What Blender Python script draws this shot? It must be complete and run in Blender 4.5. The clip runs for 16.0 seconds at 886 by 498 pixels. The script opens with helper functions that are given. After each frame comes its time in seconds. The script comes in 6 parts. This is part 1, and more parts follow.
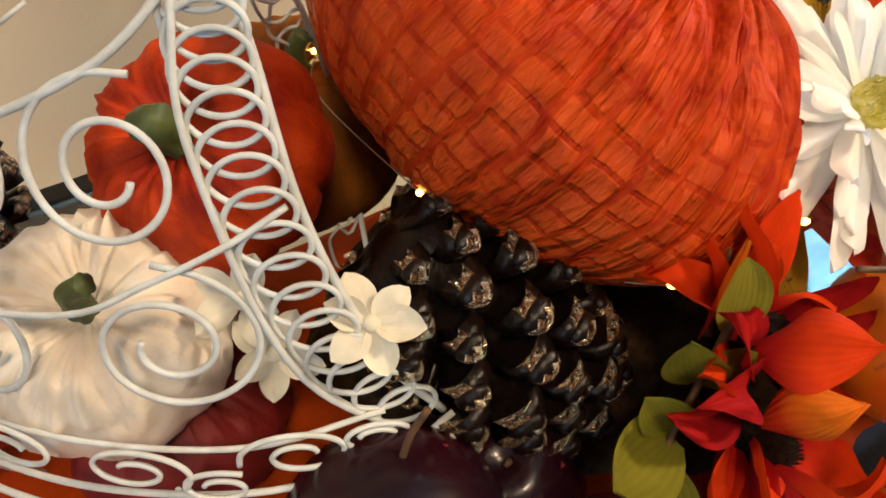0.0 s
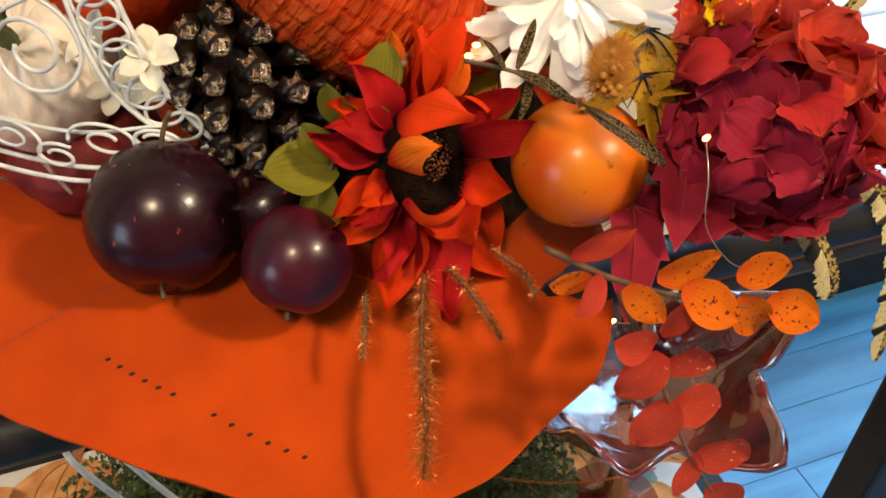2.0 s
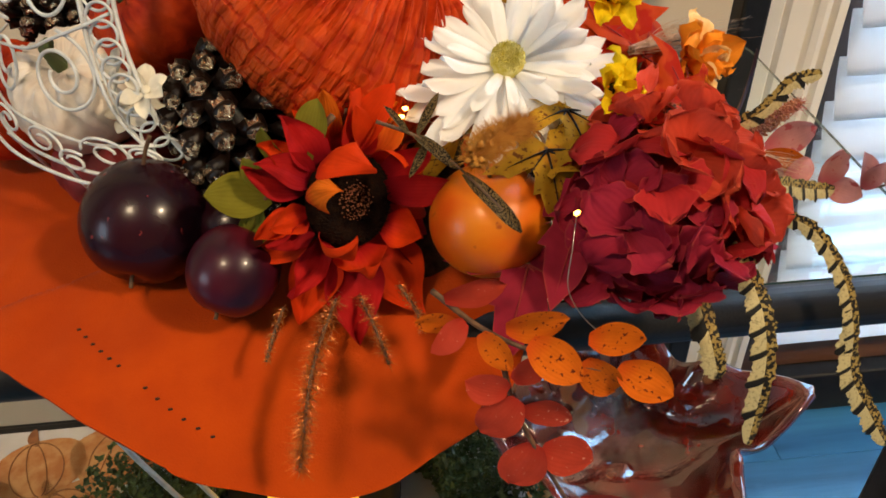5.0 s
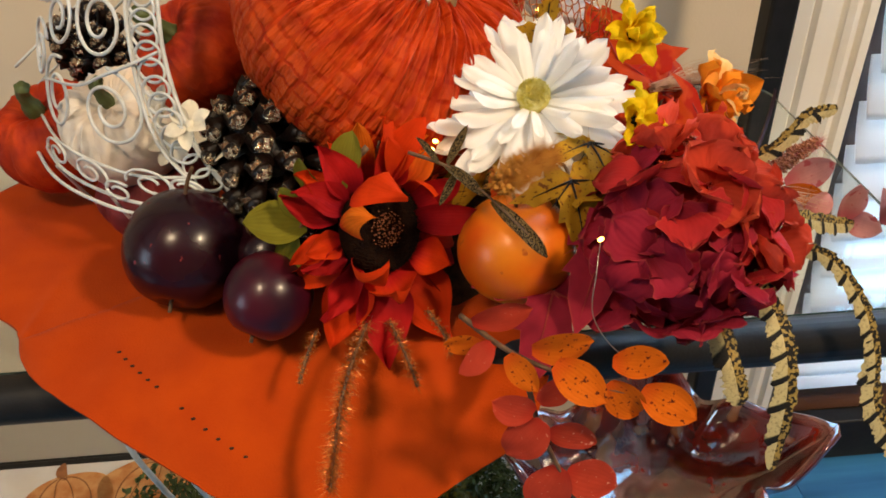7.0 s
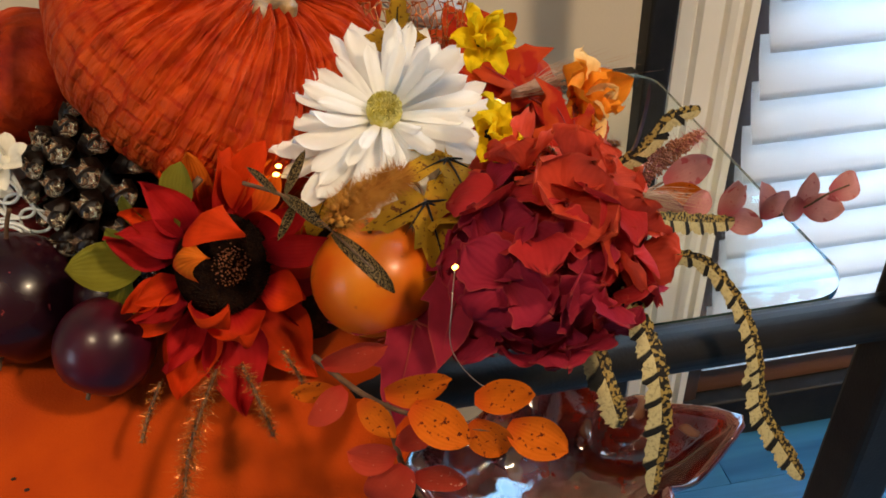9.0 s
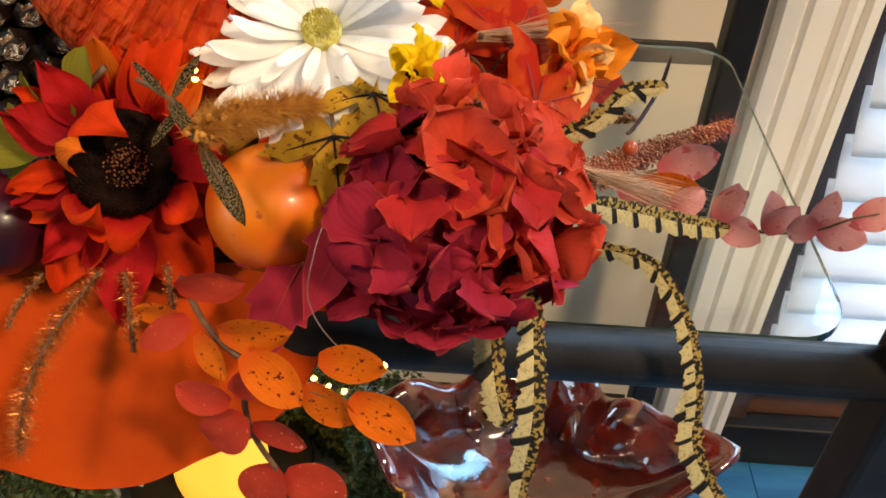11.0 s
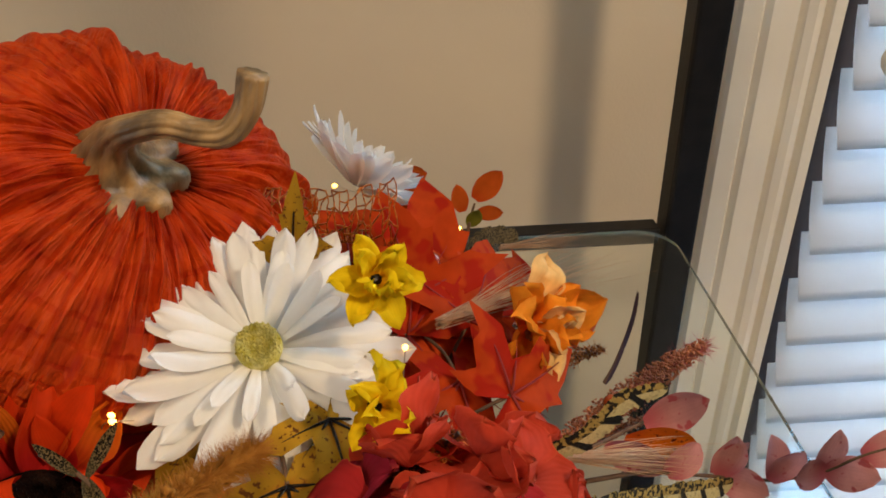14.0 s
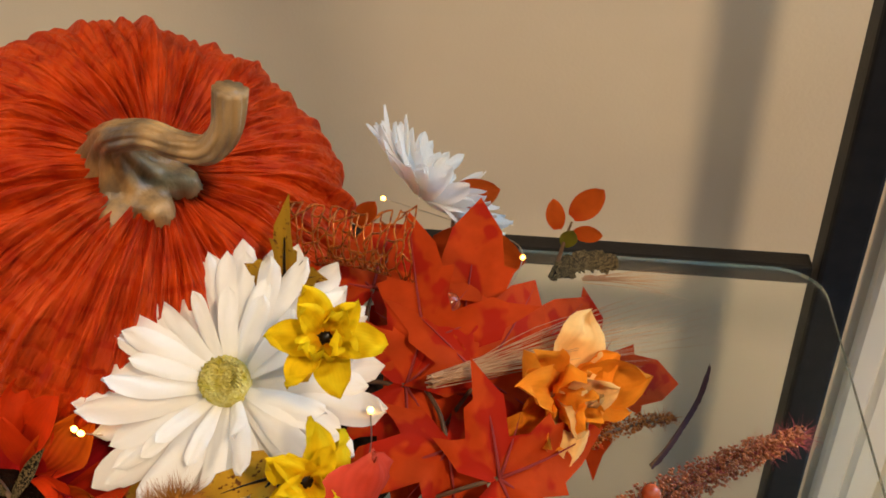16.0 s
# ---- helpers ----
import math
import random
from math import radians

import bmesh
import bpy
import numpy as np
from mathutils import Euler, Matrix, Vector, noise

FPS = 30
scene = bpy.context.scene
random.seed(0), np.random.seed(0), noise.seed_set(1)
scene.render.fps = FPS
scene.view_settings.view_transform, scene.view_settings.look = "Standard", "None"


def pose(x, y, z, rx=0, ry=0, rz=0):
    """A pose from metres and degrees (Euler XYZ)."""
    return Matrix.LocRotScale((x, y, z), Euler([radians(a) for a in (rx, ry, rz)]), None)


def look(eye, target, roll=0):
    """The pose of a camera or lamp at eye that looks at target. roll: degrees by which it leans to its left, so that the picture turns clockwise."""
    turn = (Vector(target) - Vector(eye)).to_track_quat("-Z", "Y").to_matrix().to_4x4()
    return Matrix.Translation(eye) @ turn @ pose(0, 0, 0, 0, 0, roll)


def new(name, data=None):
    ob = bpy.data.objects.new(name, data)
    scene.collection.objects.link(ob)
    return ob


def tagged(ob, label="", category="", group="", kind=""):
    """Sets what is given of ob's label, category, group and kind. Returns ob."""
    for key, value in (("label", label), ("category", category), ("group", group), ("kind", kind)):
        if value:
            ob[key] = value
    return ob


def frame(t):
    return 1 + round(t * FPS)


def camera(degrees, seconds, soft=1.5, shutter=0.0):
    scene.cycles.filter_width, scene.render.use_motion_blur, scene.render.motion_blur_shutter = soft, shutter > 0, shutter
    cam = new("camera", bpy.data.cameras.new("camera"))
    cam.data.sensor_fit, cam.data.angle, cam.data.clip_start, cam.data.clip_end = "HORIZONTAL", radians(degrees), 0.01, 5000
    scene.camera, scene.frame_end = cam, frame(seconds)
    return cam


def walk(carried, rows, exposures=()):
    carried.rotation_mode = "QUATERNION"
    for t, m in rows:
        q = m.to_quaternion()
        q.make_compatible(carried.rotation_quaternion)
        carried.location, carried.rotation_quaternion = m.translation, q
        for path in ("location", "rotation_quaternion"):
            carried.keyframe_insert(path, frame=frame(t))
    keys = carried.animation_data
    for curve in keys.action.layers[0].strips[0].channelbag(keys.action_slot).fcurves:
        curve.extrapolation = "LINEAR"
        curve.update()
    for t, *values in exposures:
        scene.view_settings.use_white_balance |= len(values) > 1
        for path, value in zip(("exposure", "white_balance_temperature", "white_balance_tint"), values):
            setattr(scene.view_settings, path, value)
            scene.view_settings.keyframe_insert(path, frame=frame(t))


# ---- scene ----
cam = camera(56.9, 16.0, soft=1.7)
PATH = [
    (0, (-0.515, -0.412, 1.083), (0.324, 0.814, -0.256), 0.2),
    (0.5, (-0.522, -0.465, 1.108), (0.32, 0.776, -0.214), 0.1),
    (0.8, (-0.52, -0.492, 1.119), (0.301, 0.753, -0.213), 0.5),
    (1, (-0.501, -0.517, 1.118), (0.241, 0.787, -0.204), -1.4),
    (1.5, (-0.474, -0.577, 1.102), (0.131, 0.813, -0.203), -0.7),
    (2, (-0.431, -0.614, 1.083), (0.049, 0.823, -0.223), -0.9),
    (2.5, (-0.417, -0.655, 1.093), (-0.018, 0.809, -0.21), -0.7),
    (3, (-0.429, -0.666, 1.103), (-0.039, 0.806, -0.194), -1.3),
    (3.5, (-0.423, -0.674, 1.1), (0.029, 0.797, -0.178), -2.7),
    (4, (-0.388, -0.674, 1.112), (0.069, 0.819, -0.139), -2.9),
    (4.5, (-0.356, -0.678, 1.111), (-0.011, 0.855, -0.126), 0.1),
    (5, (-0.332, -0.675, 1.115), (-0.184, 0.892, -0.119), -1.2),
    (5.2, (-0.333, -0.673, 1.118), (-0.224, 0.898, -0.114), -1.6),
    (7.3, (-0.337, -0.694, 1.114), (-0.237, 0.952, -0.018), -1.9),
    (7.5, (-0.313, -0.675, 1.113), (-0.269, 0.957, -0.042), -3.4),
    (8, (-0.302, -0.666, 1.11), (-0.154, 0.956, -0.051), -2.3),
    (8.5, (-0.3, -0.664, 1.114), (-0.082, 0.951, -0.045), -2.4),
    (9, (-0.293, -0.661, 1.113), (-0.04, 0.941, -0.057), -2.4),
    (11.3, (-0.182, -0.633, 1.089), (-0.277, 0.91, -0.179), 1.7),
    (11.5, (-0.179, -0.632, 1.091), (-0.279, 0.934, -0.149), 1.1),
    (12, (-0.172, -0.609, 1.104), (-0.251, 1.004, -0.076), -1.0),
    (12.5, (-0.172, -0.586, 1.105), (-0.198, 1.052, -0.042), -1.5),
    (13, (-0.182, -0.572, 1.112), (-0.153, 1.079, -0.016), -0.3),
    (13.5, (-0.2, -0.561, 1.122), (-0.127, 1.115, 0.033), -0.3),
    (14, (-0.207, -0.548, 1.129), (-0.099, 1.152, 0.08), -1.1),
    (14.5, (-0.198, -0.549, 1.136), (-0.083, 1.153, 0.092), -2.8),
    (15, (-0.18, -0.542, 1.137), (-0.315, 1.154, 0.085), -2.3),
    (15.5, (-0.157, -0.514, 1.127), (-0.479, 1.134, 0.04), -2.2),
    (16, (-0.132, -0.489, 1.13), (-0.536, 1.124, 0.019), -3.9),
]
walk(cam, [(t, look(eye, target, roll)) for t, eye, target, roll in PATH], exposures=[(0.0, 0.64), (1.0, 0.74), (1.5, 0.78), (2.0, 0.86), (2.5, 0.74), (3.5, 0.36), (4.5, 0.24), (5.0, 0.42), (7.5, 0.48), (8.0, 0.34), (8.5, 0.2), (9.2, 0.2), (11.3, 0.68), (12.5, 0.27), (13.5, 0.05), (14.5, -0.14), (15.0, 0.12), (16.0, 0.18)])

# ---- world and lights ----
world = bpy.data.worlds.new("daylight")
scene.world = world
world.use_nodes = True
wn = world.node_tree
sky = wn.nodes.new("ShaderNodeTexSky")
sky.sky_type = "NISHITA"
sky.sun_disc = False
sky.sun_elevation = radians(16)
sky.sun_rotation = radians(150)
wn.links.new(sky.outputs[0], wn.nodes["Background"].inputs[0])
wn.nodes["Background"].inputs[1].default_value = 0.12

sun_data = bpy.data.lights.new("sun", "SUN")
sun_data.energy, sun_data.angle, sun_data.color = 4.5, radians(0.5), (1.0, 0.95, 0.88)
sun = new("sun", sun_data)
sun.matrix_world = look((3, 5, 1.6), (0, 0, 0))

FLOOR = 0.12


def area(name, at, to, w, h, power, color):
    d = bpy.data.lights.new(name, "AREA")
    d.shape, d.size, d.size_y, d.energy, d.color = "RECTANGLE", w, h, power, color
    ob = new(name, d)
    ob.matrix_world = look(at, to)
    return ob


# daylight falling in through the door glass
area("door_daylight", (0.62, 0.09, 1.2), (0.62, -1, 1.0), 0.8, 1.7, 26, (0.28, 0.62, 1.0))
# warm ceiling lamps of the room
area("ceiling_lamp_glow", (-0.9, -1.3, 2.44), (-0.9, -1.3, 0), 0.3, 0.3, 17, (1.0, 0.75, 0.48))
area("ceiling_lamp_glow", (0.95, -1.35, 2.44), (0.7, -1.1, 0), 0.22, 0.22, 39, (1.0, 0.75, 0.48))
# daylight from the window in the west wall
area("west_window_daylight", (-3.9, -1.9, 1.45), (0, -0.9, 0.9), 1.1, 1.3, 19, (0.60, 0.80, 1.0))


# ---- materials ----
def material(name, base, rough=0.6, second=None, scale=40.0, bump=0.15, bump_scale=200.0, metal=0.0, sheen=0.0,
             spec=0.5, trans=0.0, ior=1.45, emit=None, power=0.0, coat=0.0, speck=None, speck_scale=300.0, speck_cut=0.68,
             per_piece=0.0, stretch=(1, 1, 1), subsurface=0.0, detail=5.0, through_light=0.0):
    m = bpy.data.materials.new(name)
    m.use_nodes = True
    t = m.node_tree
    n, l = t.nodes, t.links
    b = n["Principled BSDF"]
    tc = n.new("ShaderNodeTexCoord")
    mp = n.new("ShaderNodeMapping")
    mp.inputs["Scale"].default_value = stretch
    l.new(tc.outputs["Object"], mp.inputs[0])
    no = n.new("ShaderNodeTexNoise")
    no.inputs["Scale"].default_value, no.inputs["Detail"].default_value = scale, detail
    l.new(mp.outputs[0], no.inputs["Vector"])
    ramp = n.new("ShaderNodeValToRGB")
    ramp.color_ramp.elements[0].position, ramp.color_ramp.elements[1].position = 0.36, 0.66
    two = second or tuple(c * 0.75 for c in base)
    ramp.color_ramp.elements[0].color, ramp.color_ramp.elements[1].color = (*two, 1), (*base, 1)
    l.new(no.outputs["Fac"], ramp.inputs[0])
    col = ramp.outputs[0]
    if per_piece:
        oi = n.new("ShaderNodeObjectInfo")
        geo = n.new("ShaderNodeNewGeometry")
        mad = n.new("ShaderNodeMath")
        mad.operation = "ADD"
        l.new(oi.outputs["Random"], mad.inputs[0]), l.new(geo.outputs["Random Per Island"], mad.inputs[1])
        ma = n.new("ShaderNodeMath")
        ma.operation = "MULTIPLY_ADD"
        l.new(mad.outputs[0], ma.inputs[0])
        ma.inputs[1].default_value, ma.inputs[2].default_value = per_piece, 1.0 - per_piece
        hs = n.new("ShaderNodeHueSaturation")
        l.new(col, hs.inputs["Color"]), l.new(ma.outputs[0], hs.inputs["Value"])
        col = hs.outputs[0]
    if speck:
        sn = n.new("ShaderNodeTexNoise")
        sn.inputs["Scale"].default_value, sn.inputs["Detail"].default_value = speck_scale, 2.0
        l.new(tc.outputs["Object"], sn.inputs["Vector"])
        sr = n.new("ShaderNodeValToRGB")
        sr.color_ramp.elements[0].position, sr.color_ramp.elements[1].position = speck_cut - 0.03, speck_cut + 0.02
        l.new(sn.outputs["Fac"], sr.inputs[0])
        mx = n.new("ShaderNodeMix")
        mx.data_type = "RGBA"
        l.new(sr.outputs[0], mx.inputs[0]), l.new(col, mx.inputs[6])
        mx.inputs[7].default_value = (*speck, 1)
        col = mx.outputs[2]
    l.new(col, b.inputs["Base Color"])
    b.inputs["Roughness"].default_value, b.inputs["Metallic"].default_value = rough, metal
    b.inputs["Specular IOR Level"].default_value, b.inputs["IOR"].default_value = spec, ior
    b.inputs["Transmission Weight"].default_value = trans
    b.inputs["Coat Weight"].default_value = coat
    if sheen:
        b.inputs["Sheen Weight"].default_value, b.inputs["Sheen Roughness"].default_value = sheen, 0.35
        l.new(col, b.inputs["Sheen Tint"])
    if subsurface:
        b.inputs["Subsurface Weight"].default_value, b.inputs["Subsurface Scale"].default_value = subsurface, 0.01
    if emit:
        b.inputs["Emission Color"].default_value, b.inputs["Emission Strength"].default_value = (*emit, 1), power
    if bump:
        bn = n.new("ShaderNodeTexNoise")
        bn.inputs["Scale"].default_value, bn.inputs["Detail"].default_value = bump_scale, 4.0
        l.new(mp.outputs[0], bn.inputs["Vector"])
        bu = n.new("ShaderNodeBump")
        bu.inputs["Strength"].default_value, bu.inputs["Distance"].default_value = bump, 0.002
        l.new(bn.outputs["Fac"], bu.inputs["Height"])
        l.new(bu.outputs[0], b.inputs["Normal"])
    if through_light:
        tr = n.new("ShaderNodeBsdfTranslucent")
        l.new(col, tr.inputs["Color"])
        ms = n.new("ShaderNodeMixShader")
        ms.inputs[0].default_value = through_light
        l.new(b.outputs[0], ms.inputs[1]), l.new(tr.outputs[0], ms.inputs[2])
        l.new(ms.outputs[0], n["Material Output"].inputs["Surface"])
    return m


def petal_material(name, tip, base, edge=None, rough=0.65, at=0.5, length=0.03, veins=0.35, through_light=0.25, spots=None, spot_scale=420, spot_cut=0.64, mottle=0.8, vary=0.22):
    """Cloth petal or leaf: colour runs along the petal (uv y), fine veins across (uv x)."""
    m = material(name, tip, rough, spec=0.07, second=tuple(c * mottle for c in tip), scale=90, bump=0.0, speck=spots, speck_scale=spot_scale, speck_cut=spot_cut, per_piece=vary)
    t = m.node_tree
    n, l = t.nodes, t.links
    b = n["Principled BSDF"]
    src = b.inputs["Base Color"].links[0].from_socket
    uv = n.new("ShaderNodeUVMap")
    sp = n.new("ShaderNodeSeparateXYZ")
    l.new(uv.outputs[0], sp.inputs[0])
    no = n.new("ShaderNodeTexNoise")
    no.inputs["Scale"].default_value = 60
    tc = n.new("ShaderNodeTexCoord")
    l.new(tc.outputs["Object"], no.inputs["Vector"])
    add = n.new("ShaderNodeMath")
    add.operation = "MULTIPLY_ADD"
    l.new(no.outputs["Fac"], add.inputs[0])
    add.inputs[1].default_value = 0.5
    l.new(sp.outputs["Y"], add.inputs[2])
    rp = n.new("ShaderNodeValToRGB")
    rp.color_ramp.elements[0].position, rp.color_ramp.elements[1].position = at, at + 0.4
    l.new(add.outputs[0], rp.inputs[0])
    mx = n.new("ShaderNodeMix")
    mx.data_type = "RGBA"
    l.new(rp.outputs[0], mx.inputs[0])
    mx.inputs[6].default_value = (*base, 1)
    l.new(src, mx.inputs[7])
    out = mx.outputs[2]
    # veins
    wv = n.new("ShaderNodeTexWave")
    wv.inputs["Scale"].default_value, wv.inputs["Distortion"].default_value = 3.0, 3.0
    wv.inputs["Detail"].default_value = 2
    cb = n.new("ShaderNodeCombineXYZ")
    l.new(sp.outputs["X"], cb.inputs[0])
    my = n.new("ShaderNodeMath")
    my.operation = "MULTIPLY"
    l.new(sp.outputs["Y"], my.inputs[0])
    my.inputs[1].default_value = 0.25
    l.new(my.outputs[0], cb.inputs[1])
    l.new(cb.outputs[0], wv.inputs["Vector"])
    vr = n.new("ShaderNodeMapRange")
    vr.inputs["To Min"].default_value, vr.inputs["To Max"].default_value = 1.0 - veins * 0.3, 1.0
    l.new(wv.outputs["Fac"], vr.inputs["Value"])
    hv = n.new("ShaderNodeHueSaturation")
    l.new(out, hv.inputs["Color"]), l.new(vr.outputs[0], hv.inputs["Value"])
    final = hv.outputs[0]
    if edge:
        ax = n.new("ShaderNodeMath")
        ax.operation = "PINGPONG"
        ax.inputs[1].default_value = 0.5
        l.new(sp.outputs["X"], ax.inputs[0])
        iy = n.new("ShaderNodeMath")
        iy.operation = "SUBTRACT"
        iy.inputs[0].default_value = 1.0
        l.new(sp.outputs["Y"], iy.inputs[1])
        mn = n.new("ShaderNodeMath")
        mn.operation = "MINIMUM"
        l.new(ax.outputs[0], mn.inputs[0]), l.new(iy.outputs[0], mn.inputs[1])
        er = n.new("ShaderNodeMapRange")
        er.inputs["From Min"].default_value, er.inputs["From Max"].default_value = 0.004, 0.032
        er.inputs["To Min"].default_value, er.inputs["To Max"].default_value = 0.5, 0.0
        l.new(mn.outputs[0], er.inputs["Value"])
        em = n.new("ShaderNodeMix")
        em.data_type = "RGBA"
        l.new(er.outputs[0], em.inputs[0]), l.new(final, em.inputs[6])
        em.inputs[7].default_value = (*edge, 1)
        final = em.outputs[2]
    l.new(final, b.inputs["Base Color"])
    bu = n.new("ShaderNodeBump")
    bu.inputs["Strength"].default_value, bu.inputs["Distance"].default_value = min(0.5, veins * 1.1), 0.0007
    l.new(wv.outputs["Fac"], bu.inputs["Height"]), l.new(bu.outputs[0], b.inputs["Normal"])
    if through_light:
        tr = n.new("ShaderNodeBsdfTranslucent")
        l.new(final, tr.inputs["Color"])
        ms = n.new("ShaderNodeMixShader")
        ms.inputs[0].default_value = through_light
        l.new(b.outputs[0], ms.inputs[1]), l.new(tr.outputs[0], ms.inputs[2])
        l.new(ms.outputs[0], n["Material Output"].inputs["Surface"])
    return m


WALL = material("beige_wall_paint", (0.66, 0.56, 0.42), 0.8, second=(0.62, 0.52, 0.39), scale=6, bump=0.12, bump_scale=350)
TRIM = material("cream_trim_paint", (0.88, 0.83, 0.73), 0.40, second=(0.84, 0.78, 0.68), scale=12, bump=0.05)
DOOR_WOOD = material("dark_stained_wood", (0.10, 0.055, 0.04), 0.4, second=(0.05, 0.028, 0.022), scale=30, bump=0.2, stretch=(1, 1, 0.1))
BROWN_WOOD = material("brown_sill_wood", (0.20, 0.085, 0.045), 0.45, second=(0.13, 0.055, 0.03), scale=30, bump=0.2, stretch=(0.1, 1, 1))
# dark boards: the window's blue glare is put into their base colour
FLOOR_WOOD = material("floor_boards_blue_glare", (0.040, 0.18, 0.36), 0.24, second=(0.020, 0.095, 0.22), scale=25, bump=0.15, stretch=(0.08, 1, 1), per_piece=0.3)
SLAT = material("white_blind_slat", (0.83, 0.85, 0.88), 0.4, second=(0.79, 0.81, 0.85), scale=9, bump=0.04, through_light=0.5)
BLACK = material("black_powder_coat", (0.007, 0.0065, 0.007), 0.48, spec=0.3, second=(0.012, 0.011, 0.011), scale=60, bump=0.12, bump_scale=500)
CLEAR = material("clear_glass", (0.93, 0.97, 0.95), 0.02, second=(0.90, 0.96, 0.94), bump=0, trans=1.0, ior=1.5)
CLEAR_EDGE = material("green_glass_edge", (0.07, 0.12, 0.11), 0.2, bump=0, spec=0.3, trans=0.3, ior=1.5)
CLOTH = material("burnt_orange_linen", (0.44, 0.052, 0.002), 0.85, second=(0.37, 0.040, 0.002), scale=30, bump=0.35, bump_scale=900, spec=0.10)
bsdf = CLOTH.node_tree.nodes["Principled BSDF"]
bsdf.inputs["Sheen Weight"].default_value, bsdf.inputs["Sheen Roughness"].default_value = 0.03, 0.5
VELVET = material("orange_crushed_velvet", (0.52, 0.048, 0.003), 0.62, second=(0.28, 0.014, 0.002), scale=55, bump=0.5, bump_scale=260, sheen=0.35, spec=0.25)


# ---- mesh helpers ----
def thing(name, at=(0, 0, 0), label="", category="", group="", kind="", m=None):
    ob = new(name)
    ob.empty_display_size = 0.01
    ob.matrix_world = m if m is not None else Matrix.Translation(at)
    return tagged(ob, label, category, group, kind)


def finish(bm, name, material_, smooth=True):
    me = bpy.data.meshes.new(name)
    bmesh.ops.recalc_face_normals(bm, faces=bm.faces)
    bm.to_mesh(me)
    bm.free()
    if smooth:
        me.shade_smooth()
    me.materials.append(material_)
    return me


def place(name, me, parent=None, m=None, label="", kind=""):
    ob = new(name, me)
    if parent is not None:
        ob.parent = parent
    if m is not None:
        ob.matrix_local = m
    return tagged(ob, label, kind=kind)


def part(name, bm, material_, parent, label="", m=None, smooth=True, kind=""):
    return place(name, finish(bm, name, material_, smooth), parent, m, label, kind)


def box(bm, a, b, bevel=0.0):
    c = [(a[i] + b[i]) / 2 for i in range(3)]
    d = [abs(b[i] - a[i]) for i in range(3)]
    r = bmesh.ops.create_cube(bm, size=1, matrix=Matrix.LocRotScale(c, None, d))
    if bevel:
        es = list({e for v in r["verts"] for e in v.link_edges})
        bmesh.ops.bevel(bm, geom=es, offset=bevel, segments=2, profile=0.5, affect="EDGES")
    return bm


def boxes(*pairs, bevel=0.0):
    bm = bmesh.new()
    for a, b in pairs:
        box(bm, a, b, bevel)
    return bm


def smooth_line(pts, n=8):
    """A Catmull-Rom line through the points."""
    p = [Vector(q) for q in pts]
    p = [p[0] * 2 - p[1]] + p + [p[-1] * 2 - p[-2]]
    out = []
    for i in range(1, len(p) - 2):
        for k in range(n):
            t = k / n
            a, b, c, d = p[i - 1], p[i], p[i + 1], p[i + 2]
            out.append(0.5 * ((2 * b) + (c - a) * t + (2 * a - 5 * b + 4 * c - d) * t * t + (3 * b - a - 3 * c + d) * t ** 3))
    out.append(p[-2])
    return out


def tube(bm, pts, r, seg=8, cap=True):
    """Sweeps a round of radius r (a number, or a function of 0..1) along the points."""
    pts = [Vector(p) for p in pts]
    n = len(pts)
    rings = []
    side = None
    for i, p in enumerate(pts):
        d = (pts[min(i + 1, n - 1)] - pts[max(i - 1, 0)]).normalized()
        if side is None:
            side = d.orthogonal().normalized()
        side = (side - d * side.dot(d)).normalized()
        up = d.cross(side)
        rr = r(i / (n - 1)) if callable(r) else r
        rings.append([bm.verts.new(p + (side * math.cos(a) + up * math.sin(a)) * rr) for a in [2 * math.pi * k / seg for k in range(seg)]])
    for a, b in zip(rings, rings[1:]):
        for k in range(seg):
            bm.faces.new((a[k], a[(k + 1) % seg], b[(k + 1) % seg], b[k]))
    if cap:
        bm.faces.new(rings[0][::-1]), bm.faces.new(rings[-1])
    return bm


def lathe(bm, profile, seg=32, wobble=None):
    """Turns (radius, z) pairs round z. wobble(angle, i) scales the radius."""
    rings = []
    for i, (r, z) in enumerate(profile):
        if r < 1e-6:
            rings.append([bm.verts.new((0, 0, z))])
        else:
            rings.append([bm.verts.new((r * (wobble(a, i) if wobble else 1) * math.cos(a), r * (wobble(a, i) if wobble else 1) * math.sin(a), z)) for a in [2 * math.pi * k / seg for k in range(seg)]])
    for a, b in zip(rings, rings[1:]):
        for k in range(seg):
            q = (k + 1) % seg
            if len(a) == 1 and len(b) > 1:
                bm.faces.new((a[0], b[k], b[q]))
            elif len(b) == 1 and len(a) > 1:
                bm.faces.new((a[k], a[q], b[0]))
            elif len(a) > 1:
                bm.faces.new((a[k], a[q], b[q], b[k]))
    return bm


def facing(at, normal, spin=0.0, up=(0, 0, 1)):
    """A pose at a place whose z looks along the normal."""
    z = Vector(normal).normalized()
    x = Vector(up).cross(z)
    x = x.normalized() if x.length > 1e-4 else z.orthogonal().normalized()
    y = z.cross(x)
    m = Matrix((x, y, z)).transposed().to_4x4()
    return Matrix.Translation(at) @ m @ pose(0, 0, 0, 0, 0, spin)


def along(at, way, normal=(0, 0, 1), spin=0.0):
    """A pose at a place whose y runs along the way and whose z is near the normal."""
    y = Vector(way).normalized()
    z = Vector(normal)
    z = z - y * z.dot(y)
    z = z.normalized() if z.length > 1e-4 else y.orthogonal().normalized()
    x = y.cross(z)
    m = Matrix((x, y, z)).transposed().to_4x4()
    return Matrix.Translation(at) @ m @ pose(0, 0, 0, 0, spin, 0)


